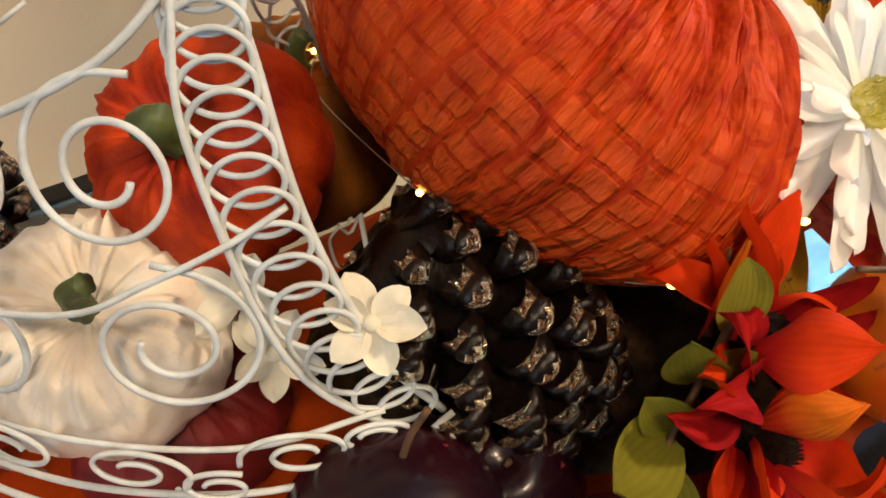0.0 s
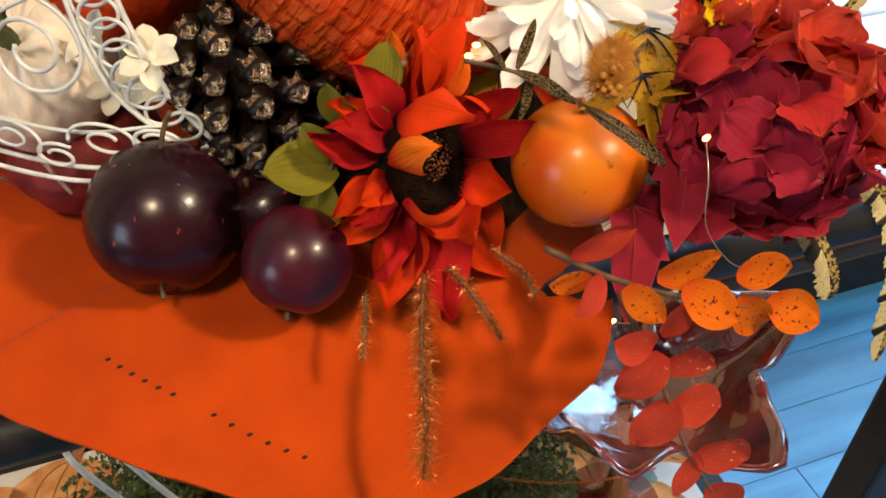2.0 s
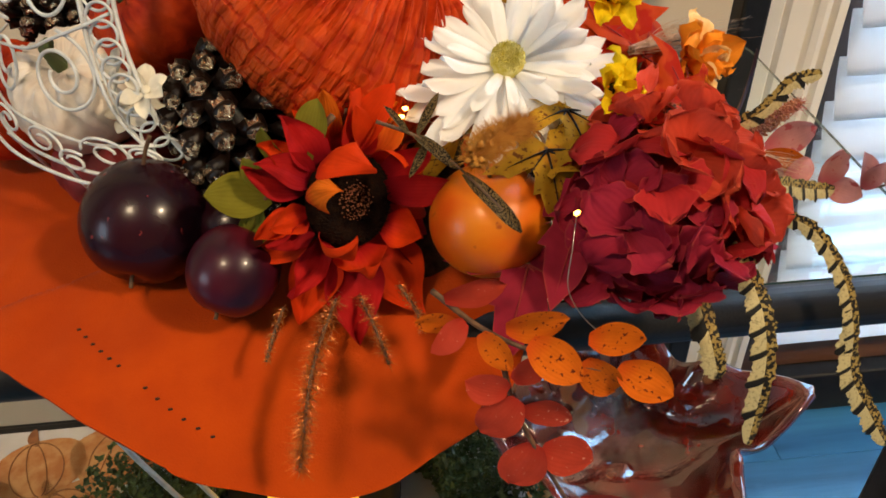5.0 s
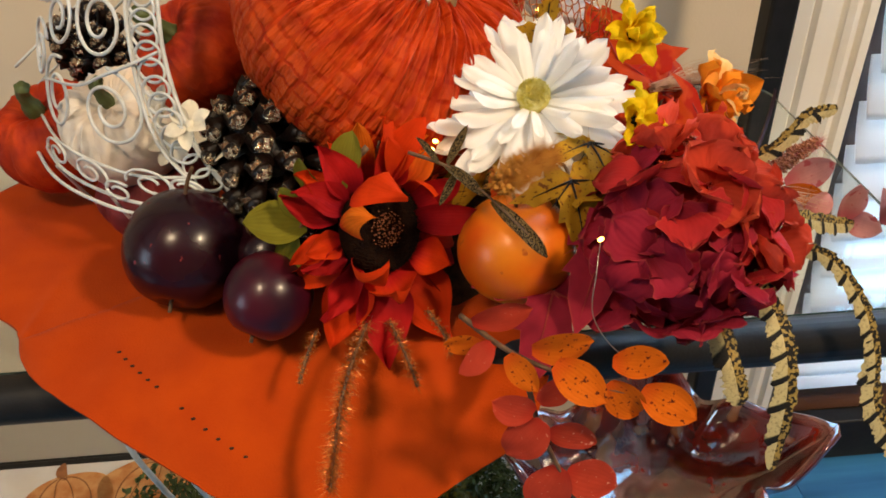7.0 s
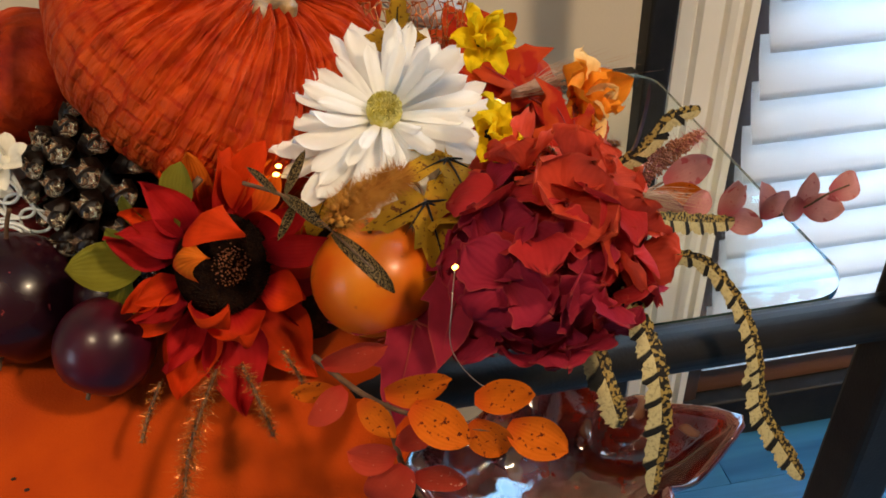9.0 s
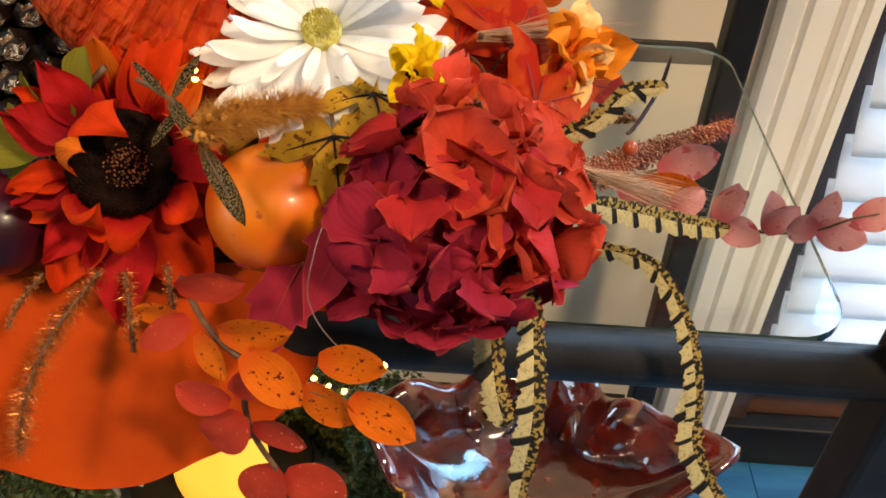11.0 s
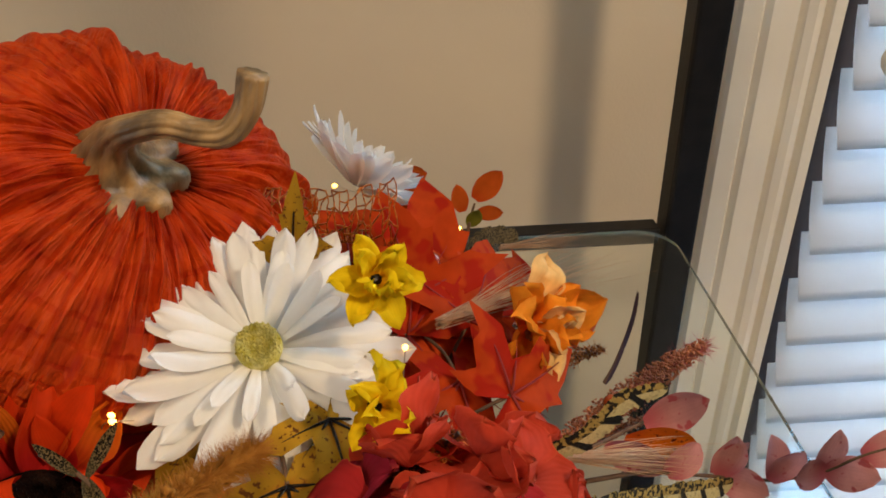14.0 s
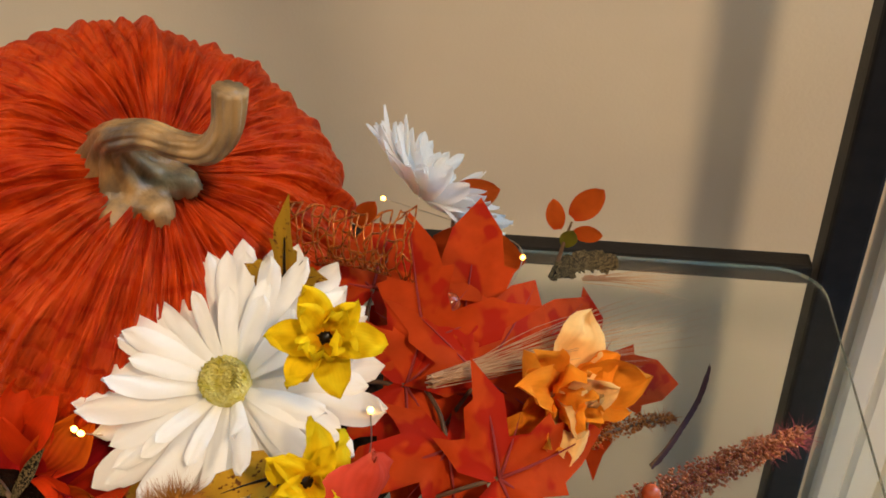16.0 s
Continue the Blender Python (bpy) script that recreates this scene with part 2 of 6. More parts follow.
OVAL = lambda v: math.sin(math.pi * min(1, 0.06 + v * 0.94)) ** 0.62
STRAP = lambda v: (0.45 + 0.55 * min(1, v * 2.2)) * (1 if v < 0.72 else max(0.0, 1 - ((v - 0.72) / 0.28) ** 2) ** 0.5)
POINT = lambda v: (0.3 + 0.7 * math.sin(min(1, v * 2.0) * math.pi / 2)) * max(0.0, 1 - max(0, (v - 0.35) / 0.65) ** 1.6)
ROUND = lambda v: (0.16 + 0.84 * min(1, v * 1.7) ** 0.8) * (1 if v < 0.55 else max(0.0, 1 - ((v - 0.55) / 0.45) ** 2.2) ** 0.5)


def blade(length, width, outline, cup=0.0, curl=0.0, ruffle=0.0, seed=0, nu=6, nv=9, fold=0.0, twist=0.0, start_curl=0.0, teeth=0.0, busy=1.0, scallop=0.0):
    """One petal or leaf as a curved sheet: y along it, x across, z up. Its uv is (across, along)."""
    bm = bmesh.new()
    uv = bm.loops.layers.uv.new("UVMap")
    grid = []
    for j in range(nv + 1):
        v = j / nv
        row = []
        w = max(outline(v), 0.02) * width / 2
        if teeth and j % 2:
            w *= 1 - teeth
        for i in range(nu + 1):
            u = 2 * i / nu - 1
            n1 = noise.noise((u * 1.3 * busy + seed * 7.1, v * 2.3 * busy + seed * 3.3, seed)) if ruffle else 0.0
            x, y = u * w, v * length
            if scallop:
                y *= 1 + scallop * (0.6 * math.cos(u * 9 + seed) - 0.4 * math.cos(u * 21 + seed * 2)) * v ** 3
                x *= 1 + scallop * math.sin(v * 19 + seed * 1.7) * abs(u) ** 3
            z = cup * u * u * width * outline(v) + ruffle * n1 * length * (0.25 + v) + fold * abs(u) * width * 0.5
            ang = curl * v * v + start_curl * v
            y2 = y * math.cos(ang * 0.6) - z * math.sin(ang)
            z2 = y * math.sin(ang * 0.6) + z * math.cos(ang)
            if twist:
                c, s = math.cos(twist * v), math.sin(twist * v)
                x, z2 = x * c - z2 * s, x * s + z2 * c
            row.append((bm.verts.new((x, y2, z2)), (i / nu, v)))
        grid.append(row)
    for j in range(nv):
        for i in range(nu):
            q = [grid[j][i], grid[j][i + 1], grid[j + 1][i + 1], grid[j + 1][i]]
            f = bm.faces.new([k[0] for k in q])
            for lo, k in zip(f.loops, q):
                lo[uv].uv = k[1]
    return bm


def sheet(bm, name, material_):
    me = bpy.data.meshes.new(name)
    bm.to_mesh(me)
    bm.free()
    me.shade_smooth()
    me.materials.append(material_)
    return me


def merge(dst, src, m):
    """Adds a copy of bmesh src, moved by m, to dst (keeps uv)."""
    uv_s, uv_d = src.loops.layers.uv.active, dst.loops.layers.uv.verify()
    vs = {v: dst.verts.new(m @ v.co) for v in src.verts}
    for f in src.faces:
        g = dst.faces.new([vs[v] for v in f.verts])
        g.material_index = f.material_index
        if uv_s:
            for a, b in zip(f.loops, g.loops):
                b[uv_d].uv = a[uv_s].uv


def rnd(a, b):
    return random.uniform(a, b)


# ---- setting ----
def setting(name, bm, material_, label, category, smooth=False):
    return tagged(part(name, bm, material_, None, smooth=smooth), label, category, kind="structure")


setting("ground", boxes(((-4.2, -5.2, FLOOR - 0.1), (3.6, 0.4, FLOOR - 0.012))), FLOOR_WOOD, "dark floor underlay beneath the wooden boards", "floor")
floor = tagged(thing("floor", (0, 0, FLOOR)), "dark wooden floor of long narrow boards, coloured blue with daylight glare", "floor", kind="structure")
DX0, DX1 = 0.165, 1.12          # door opening
WY = 0.115                       # face of the wall
setting("wall_north", boxes(((-4.0, WY, FLOOR - 0.1), (DX0, WY + 0.14, 2.6)), ((DX1, WY, FLOOR - 0.1), (3.4, WY + 0.14, 2.6)), ((DX0, WY, 2.2), (DX1, WY + 0.14, 2.6))), WALL, "plain beige painted wall behind the shelf", "wall")
setting("wall_south", boxes(((-4.0, -5.1, FLOOR - 0.1), (3.4, -4.96, 2.6))), WALL, "plain beige painted wall", "wall")
setting("wall_west", boxes(((-4.14, -5.1, FLOOR - 0.1), (-4.0, -2.5, 2.6)), ((-4.14, -1.3, FLOOR - 0.1), (-4.0, WY + 0.14, 2.6)), ((-4.14, -2.5, FLOOR - 0.1), (-4.0, -1.3, 0.75)), ((-4.14, -2.5, 2.15), (-4.0, -1.3, 2.6))), WALL, "plain beige painted wall", "wall")
setting("wall_east", boxes(((3.4, -5.1, FLOOR - 0.1), (3.54, WY + 0.14, 2.6))), WALL, "plain beige painted wall", "wall")
setting("ceiling", boxes(((-4.1, -5.1, 2.52), (3.5, WY + 0.14, 2.62))), TRIM, "plain white ceiling", "ceiling")

win = thing("window_1", (0, 0, 0), "plain white framed window in the west wall", "window", kind="structure")
part("window_frame", boxes(((-4.1, -2.5, 0.75), (-4.0, -2.44, 2.15)), ((-4.1, -1.36, 0.75), (-4.0, -1.3, 2.15)), ((-4.1, -2.44, 0.75), (-4.0, -1.36, 0.81)), ((-4.1, -2.44, 2.09), (-4.0, -1.36, 2.15)), bevel=0.004), TRIM, win)
wp = part("pane", boxes(((-4.06, -2.44, 0.81), (-4.055, -1.36, 2.09))), CLEAR, win)
wp.visible_shadow = False

# moulded casing beside the door
cas = thing("trim", (0, 0, 0), "cream painted door casing with ridged moulding", "trim", kind="structure")
prof = [(0.075, 0.0), (0.075, -0.012), (0.078, -0.016), (0.095, -0.016), (0.098, -0.013), (0.103, -0.019), (0.125, -0.021), (0.128, -0.015), (0.132, -0.022), (0.139, -0.025), (0.146, -0.023), (0.149, -0.017), (0.153, -0.026), (0.163, -0.026), (0.166, -0.02), (0.166, 0.0)]
bm = bmesh.new()
lo = [bm.verts.new((x + 0.004 * (1 - (x - 0.075) / 0.091), WY + y, FLOOR)) for x, y in prof]
hi = [bm.verts.new((x + 0.004 * (1 - (x - 0.075) / 0.091), WY + y, 2.26)) for x, y in prof]
for k in range(len(prof) - 1):
    bm.faces.new((lo[k], lo[k + 1], hi[k + 1], hi[k]))
part("side_casing", bm, TRIM, cas, smooth=False)

door = thing("door_1", (0, 0, 0), "dark brown wooden glazed door with white blind", "door", kind="structure")
part("jamb", boxes(((0.1655, WY + 0.01, FLOOR), (0.205, WY + 0.10, 2.2)), bevel=0.002), DOOR_WOOD, door)
part("jamb", boxes(((1.08, WY + 0.01, FLOOR), (1.12, WY + 0.10, 2.2)), bevel=0.002), DOOR_WOOD, door)
part("head", boxes(((0.205, WY + 0.01, 2.12), (1.08, WY + 0.10, 2.2)), bevel=0.002), DOOR_WOOD, door)
part("bottom_rail", boxes(((0.205, WY + 0.02, 0.2), (1.08, WY + 0.07, 0.30)), bevel=0.004), BROWN_WOOD, door, "reddish brown bottom rail")
part("threshold", boxes(((0.1655, WY - 0.006, FLOOR), (1.12, WY + 0.10, 0.2)), bevel=0.004), BLACK, door, "black threshold")
g = part("pane", boxes(((0.205, WY + 0.05, 0.30), (1.08, WY + 0.055, 2.12))), CLEAR, door)
g.visible_shadow = False

blind = thing("window_blind", (0.187, WY - 0.004, 0.3), "white slatted window blind, closed and backlit", "blind")
bm = bmesh.new()
N = 9
rows_ = []
for j in range(N):
    s = j / (N - 1)
    # a slightly crowned slat, its lower edge towards the room
    y = -0.021 + 0.024 * s + 0.003 * math.sin(math.pi * s)
    z = 0.066 * s
    rows_.append((y, z))
for x0, x1 in ((0.0, 0.86),):
    a = [bm.verts.new((x0, y, z)) for y, z in rows_]
    b = [bm.verts.new((x1, y, z)) for y, z in rows_]
    c = [bm.verts.new((x0, y + 0.0028, z)) for y, z in rows_]
    d = [bm.verts.new((x1, y + 0.0028, z)) for y, z in rows_]
    for k in range(N - 1):
        bm.faces.new((a[k], b[k], b[k + 1], a[k + 1])), bm.faces.new((c[k], c[k + 1], d[k + 1], d[k]))
        bm.faces.new((a[k], a[k + 1], c[k + 1], c[k])), bm.faces.new((b[k], d[k], d[k + 1], b[k + 1]))
    bm.faces.new((a[0], c[0], d[0], b[0])), bm.faces.new((a[-1], b[-1], d[-1], c[-1]))
slat = finish(bm, "slat", SLAT)
for k in range(32):
    place("slat", slat, blind, pose(rnd(-0.0015, 0.0015), 0, 0.02 + 0.0552 * k))
part("bottom_bar", boxes(((0, -0.016, -0.012), (0.86, 0.012, 0.014)), bevel=0.003), SLAT, blind)
bm = bmesh.new()
lathe(bm, [(0.0, 0.0), (0.004, 0.0), (0.008, 0.006), (0.0095, 0.013), (0.0075, 0.021), (0.0045, 0.028), (0.0055, 0.036), (0.0075, 0.042), (0.006, 0.046), (0.0, 0.047)], 16)
part("cord_knob", bm, TRIM, blind, "turned cream cord knob", pose(0.008, -0.052, 0.597))
part("cord", tube(bmesh.new(), [(0.008, -0.052, 0.642), (0.008, -0.05, 1.2), (0.009, -0.03, 1.75)], 0.0011, 6), TRIM, blind)

# ---- the metal and glass shelf stand ----
stand = thing("shelf_stand", (0, 0, FLOOR), "black metal shelf stand with clear glass shelf", "shelf")
T = 0.026
LEFT = -1.02


def st(name, bm, mat=BLACK, label="", smooth=True):
    return part(name, bm, mat, stand, label, Matrix.Translation((0, 0, -FLOOR)), smooth)


for x, y in ((0.006, 0.0), (LEFT - T, 0.0)):
    st("post", boxes(((x, y, FLOOR), (x + T, y + T, 1.75)), bevel=0.003), smooth=False)
for x in (0.012, LEFT - T):
    st("post", boxes(((x, -0.37, FLOOR), (x + 0.034, -0.336, 1.75)), bevel=0.004), smooth=False)
for z in (0.7985, 0.352):
    st("front_rail", tube(bmesh.new(), [(LEFT, -0.352, z), (0.014, -0.352, z)], 0.0138, 20))
    st("back_rail", boxes(((LEFT, 0.004, z - 0.020), (0.003, 0.022, z - 0.002)), bevel=0.002), smooth=False)
st("side_rail", boxes(((0.014, -0.336, 0.15), (0.03, 0.0, 0.166)), bevel=0.002), smooth=False)


def pane_outline(x0, x1, y0, y1, r, n=8):
    out = []
    for cx, cy, a0 in ((x1 - r, y1 - r, 0), (x0 + r, y1 - r, 90), (x0 + r, y0 + r, 180), (x1 - r, y0 + r, 270)):
        for k in range(n + 1):
            a = radians(a0 + 90 * k / n)
            out.append((cx + r * math.cos(a), cy + r * math.sin(a)))
    return out


def glass_pane(z0, z1, x1):
    bm = bmesh.new()
    o = pane_outline(LEFT + 0.02, x1, -0.338, -0.012, 0.03)
    lo = [bm.verts.new((x, y, z0)) for x, y in o]
    hi = [bm.verts.new((x, y, z1)) for x, y in o]
    bm.faces.new(lo[::-1]), bm.faces.new(hi)
    edge = []
    for k in range(len(o)):
        edge.append(bm.faces.new((lo[k], lo[(k + 1) % len(o)], hi[(k + 1) % len(o)], hi[k])))
    for f in edge:
        f.material_index = 1
    me = finish(bm, "glass_shelf", CLEAR, False)
    me.materials.append(CLEAR_EDGE)
    ob = place("glass_shelf", me, stand, Matrix.Translation((0, 0, -FLOOR)), "clear glass shelf pane with rounded corners")
    ob.visible_shadow = False
    return ob


TOP = 0.806
glass_pane(0.8, TOP, 0.003)
st("lower_shelf", boxes(((LEFT, -0.34, 0.364), (-0.02, 0.0, 0.37)), bevel=0.002), smooth=False)


# ---- more materials ----
def check_velvet(name):
    """Crushed velvet with a pressed check and fine gathers running to the stem (uv: round, from stem to base)."""
    m = material(name, (0.52, 0.046, 0.002), 0.6, second=(0.32, 0.016, 0.001), scale=85, bump=0.0, sheen=0.08, spec=0.16)
    t = m.node_tree
    n, l = t.nodes, t.links
    b = n["Principled BSDF"]
    src = b.inputs["Base Color"].links[0].from_socket
    uv = n.new("ShaderNodeUVMap")
    mp = n.new("ShaderNodeMapping")
    mp.inputs["Scale"].default_value = (42, 21, 1)
    l.new(uv.outputs[0], mp.inputs[0])
    wob = n.new("ShaderNodeTexNoise")
    wob.inputs["Scale"].default_value = 0.35
    l.new(mp.outputs[0], wob.inputs["Vector"])
    ad = n.new("ShaderNodeVectorMath")
    ad.operation = "MULTIPLY_ADD"
    l.new(wob.outputs["Color"], ad.inputs[0])
    ad.inputs[1].default_value = (0.9, 0.9, 0)
    l.new(mp.outputs[0], ad.inputs[2])
    br = n.new("ShaderNodeTexBrick")
    br.offset, br.offset_frequency = 0.0, 2
    br.inputs["Scale"].default_value, br.inputs["Mortar Size"].default_value = 1.0, 0.14
    br.inputs["Mortar Smooth"].default_value, br.inputs["Brick Width"].default_value, br.inputs["Row Height"].default_value = 0.5, 1.0, 1.0
    br.inputs["Color1"].default_value, br.inputs["Color2"].default_value, br.inputs["Mortar"].default_value = (1, 1, 1, 1), (0.75, 0.75, 0.75, 1), (0, 0, 0, 1)
    l.new(ad.outputs[0], br.inputs["Vector"])
    # patches where the pile is pressed flat
    pn = n.new("ShaderNodeTexNoise")
    pn.inputs["Scale"].default_value = 22
    tc = n.new("ShaderNodeTexCoord")
    l.new(tc.outputs["Object"], pn.inputs["Vector"])
    pr = n.new("ShaderNodeMapRange")
    pr.inputs["From Min"].default_value, pr.inputs["From Max"].default_value = 0.34, 0.60
    pr.inputs["To Min"].default_value, pr.inputs["To Max"].default_value = 0.25, 1.0
    l.new(pn.outputs["Fac"], pr.inputs["Value"])
    # the gathers near the stem pull the check out of sight
    uvs = n.new("ShaderNodeSeparateXYZ")
    l.new(uv.outputs[0], uvs.inputs[0])
    low = n.new("ShaderNodeMapRange")
    low.inputs["From Min"].default_value, low.inputs["From Max"].default_value = 0.36, 0.66
    low.inputs["To Min"].default_value, low.inputs["To Max"].default_value = 0.28, 1.0
    l.new(uvs.outputs["Y"], low.inputs["Value"])
    both = n.new("ShaderNodeMath")
    both.operation = "MULTIPLY"
    l.new(pr.outputs[0], both.inputs[0]), l.new(low.outputs[0], both.inputs[1])
    mu = n.new("ShaderNodeMath")
    mu.operation = "MULTIPLY"
    l.new(br.outputs["Color"], mu.inputs[0]), l.new(both.outputs[0], mu.inputs[1])
    mx = n.new("ShaderNodeMix")
    mx.data_type = "RGBA"
    l.new(mu.outputs[0], mx.inputs[0]), l.new(src, mx.inputs[6])
    mx.inputs[7].default_value = (0.66, 0.105, 0.016, 1)
    l.new(mx.outputs[2], b.inputs["Base Color"])
    rg = n.new("ShaderNodeMapRange")
    rg.inputs["To Min"].default_value, rg.inputs["To Max"].default_value = 0.60, 0.27
    l.new(mu.outputs[0], rg.inputs["Value"])
    l.new(rg.outputs[0], b.inputs["Roughness"])
    gm = n.new("ShaderNodeMapping")
    gm.inputs["Scale"].default_value = (130, 9, 1)
    l.new(uv.outputs[0], gm.inputs[0])
    gn = n.new("ShaderNodeTexNoise")
    gn.inputs["Scale"].default_value, gn.inputs["Detail"].default_value = 1.0, 3
    l.new(gm.outputs[0], gn.inputs["Vector"])
    s2 = n.new("ShaderNodeMath")
    s2.operation = "ADD"
    half = n.new("ShaderNodeMath")
    half.operation = "MULTIPLY"
    l.new(mu.outputs[0], half.inputs[0])
    half.inputs[1].default_value = 0.16
    crush = n.new("ShaderNodeTexNoise")
    crush.inputs["Scale"].default_value, crush.inputs["Detail"].default_value = 190, 4
    l.new(tc.outputs["Object"], crush.inputs["Vector"])
    pile = n.new("ShaderNodeMath")
    pile.operation = "MULTIPLY_ADD"
    l.new(crush.outputs["Fac"], pile.inputs[0]), l.new(half.outputs[0], pile.inputs[2])
    pile.inputs[1].default_value = 0.26
    l.new(gn.outputs["Fac"], s2.inputs[0]), l.new(pile.outputs[0], s2.inputs[1])
    bu = n.new("ShaderNodeBump")
    bu.inputs["Strength"].default_value, bu.inputs["Distance"].default_value = 1.0, 0.0050
    l.new(s2.outputs[0], bu.inputs["Height"]), l.new(bu.outputs[0], b.inputs["Normal"])
    return m


def feather_material(name):
    """Barred feather: one vane with cream and black bars, the other speckled (uv: across, along)."""
    m = material(name, (0.34, 0.24, 0.07), 0.6, spec=0.2, second=(0.26, 0.17, 0.045), scale=120, bump=0.3, bump_scale=600, speck=(0.012, 0.01, 0.008), speck_scale=520, speck_cut=0.5)
    t = m.node_tree
    n, l = t.nodes, t.links
    b = n["Principled BSDF"]
    src = b.inputs["Base Color"].links[0].from_socket
    uv = n.new("ShaderNodeUVMap")
    sp = n.new("ShaderNodeSeparateXYZ")
    l.new(uv.outputs[0], sp.inputs[0])
    ma = n.new("ShaderNodeMath")
    ma.operation = "MULTIPLY_ADD"
    l.new(sp.outputs["X"], ma.inputs[0])
    ma.inputs[1].default_value = -0.22
    l.new(sp.outputs["Y"], ma.inputs[2])
    fr = n.new("ShaderNodeMath")
    fr.operation = "FRACT"
    l.new(ma.outputs[0], fr.inputs[0])
    cr = n.new("ShaderNodeValToRGB")
    cr.color_ramp.elements[0].position, cr.color_ramp.elements[1].position = 0.74, 0.80
    cr.color_ramp.elements[0].color, cr.color_ramp.elements[1].color = (0.50, 0.41, 0.20, 1), (0.012, 0.011, 0.01, 1)
    l.new(fr.outputs[0], cr.inputs[0])
    gt = n.new("ShaderNodeMath")
    gt.operation = "GREATER_THAN"
    l.new(sp.outputs["X"], gt.inputs[0])
    gt.inputs[1].default_value = 0.42
    mx = n.new("ShaderNodeMix")
    mx.data_type = "RGBA"
    l.new(gt.outputs[0], mx.inputs[0]), l.new(src, mx.inputs[6])
    fl = n.new("ShaderNodeTexNoise")
    fl.inputs["Scale"].default_value = 700
    fr2 = n.new("ShaderNodeMapRange")
    fr2.inputs["From Min"].default_value, fr2.inputs["From Max"].default_value = 0.55, 0.66
    fr2.inputs["To Min"].default_value, fr2.inputs["To Max"].default_value = 1.0, 0.62
    tc = n.new("ShaderNodeTexCoord")
    l.new(tc.outputs["Object"], fl.inputs["Vector"]), l.new(fl.outputs["Fac"], fr2.inputs["Value"])
    hs = n.new("ShaderNodeHueSaturation")
    l.new(cr.outputs[0], hs.inputs["Color"]), l.new(fr2.outputs[0], hs.inputs["Value"])
    l.new(hs.outputs[0], mx.inputs[7])
    l.new(mx.outputs[2], b.inputs["Base Color"])
    return m


CHECK = check_velvet("orange_checked_velvet")
WHITE_VELVET = material("white_crushed_velvet", (0.80, 0.74, 0.66), 0.7, second=(0.66, 0.56, 0.46), scale=45, bump=0.4, bump_scale=220, sheen=0.6)
OCHRE_VELVET = material("ochre_velvet", (0.34, 0.11, 0.012), 0.7, spec=0.15, second=(0.20, 0.055, 0.008), scale=45, bump=0.4, bump_scale=220, sheen=0.1)
RED_VELVET = material("dark_red_velvet", (0.22, 0.012, 0.01), 0.65, second=(0.12, 0.006, 0.006), scale=50, bump=0.4, sheen=0.5)
STEM = material("carved_stem_resin", (0.42, 0.25, 0.10), 0.36, second=(0.12, 0.075, 0.038), scale=110, bump=0.7, bump_scale=200, stretch=(1, 1, 0.3))
GREEN_STEM = material("green_stem", (0.10, 0.13, 0.04), 0.5, second=(0.06, 0.08, 0.025), scale=60)
PLUM = material("plum_skin", (0.026, 0.0025, 0.006), 0.27, spec=0.32, second=(0.010, 0.003, 0.007), scale=22, bump=0.03, speck=(0.20, 0.03, 0.03), speck_scale=230, speck_cut=0.735, coat=0.12)
PLUM_RED = material("plum_skin_red", (0.09, 0.004, 0.012), 0.32, spec=0.36, second=(0.018, 0.003, 0.010), scale=18, bump=0.04, coat=0.15)
PERSIMMON = material("orange_fruit_skin", (0.66, 0.25, 0.008), 0.34, spec=0.35, second=(0.55, 0.075, 0.004), scale=15, bump=0.25, bump_scale=60, coat=0.08, speck=(0.36, 0.07, 0.01), speck_scale=120, speck_cut=0.72)
WIRE = material("white_painted_wire", (0.66, 0.69, 0.70), 0.4, second=(0.52, 0.54, 0.54), scale=120, bump=0.2, bump_scale=500)
CONE = material("pine_cone_scale", (0.010, 0.0045, 0.003), 0.30, spec=0.3, second=(0.004, 0.002, 0.0015), scale=120, bump=0.3, bump_scale=400)
GLITTER = material("copper_glitter", (0.62, 0.33, 0.17), 0.20, second=(0.025, 0.010, 0.006), scale=420, bump=1.0, bump_scale=1500, metal=0.85, speck=(1.0, 0.88, 0.66), speck_scale=800, speck_cut=0.54)
COPPER = material("copper_seed", (0.52, 0.19, 0.075), 0.4, second=(0.26, 0.07, 0.025), scale=300, bump=0.2, metal=0.3)
GOLD_GRASS = material("gold_glitter_grass", (0.66, 0.21, 0.03), 0.28, second=(0.16, 0.032, 0.008), scale=600, bump=0.4, metal=0.5)
FUR = material("ochre_fur", (0.44, 0.19, 0.032), 0.8, second=(0.28, 0.10, 0.015), scale=120, bump=0, spec=0.1)
BRISTLE = material("straw_bristle", (0.55, 0.34, 0.18), 0.6, second=(0.45, 0.22, 0.10), scale=60, bump=0)
TWIG = material("brown_twig", (0.16, 0.085, 0.04), 0.7, second=(0.08, 0.04, 0.02), scale=150, bump=0.4)
DARK_FOAM = material("dark_moss_bed", (0.055, 0.032, 0.015), 0.95, spec=0.1, second=(0.02, 0.012, 0.007), scale=150, bump=0.8, bump_scale=300)
BULB = material("warm_bulb", (1.0, 0.7, 0.3), 0.3, emit=(1.0, 0.46, 0.07), power=11.0, bump=0)
SILVER = material("thin_light_wire", (0.62, 0.56, 0.46), 0.3, metal=0.9, bump=0)
CANDLE = material("glowing_wax", (0.85, 0.55, 0.12), 0.45, second=(0.85, 0.5, 0.1), scale=8, emit=(1.0, 0.45, 0.03), power=0.7, bump=0.03)
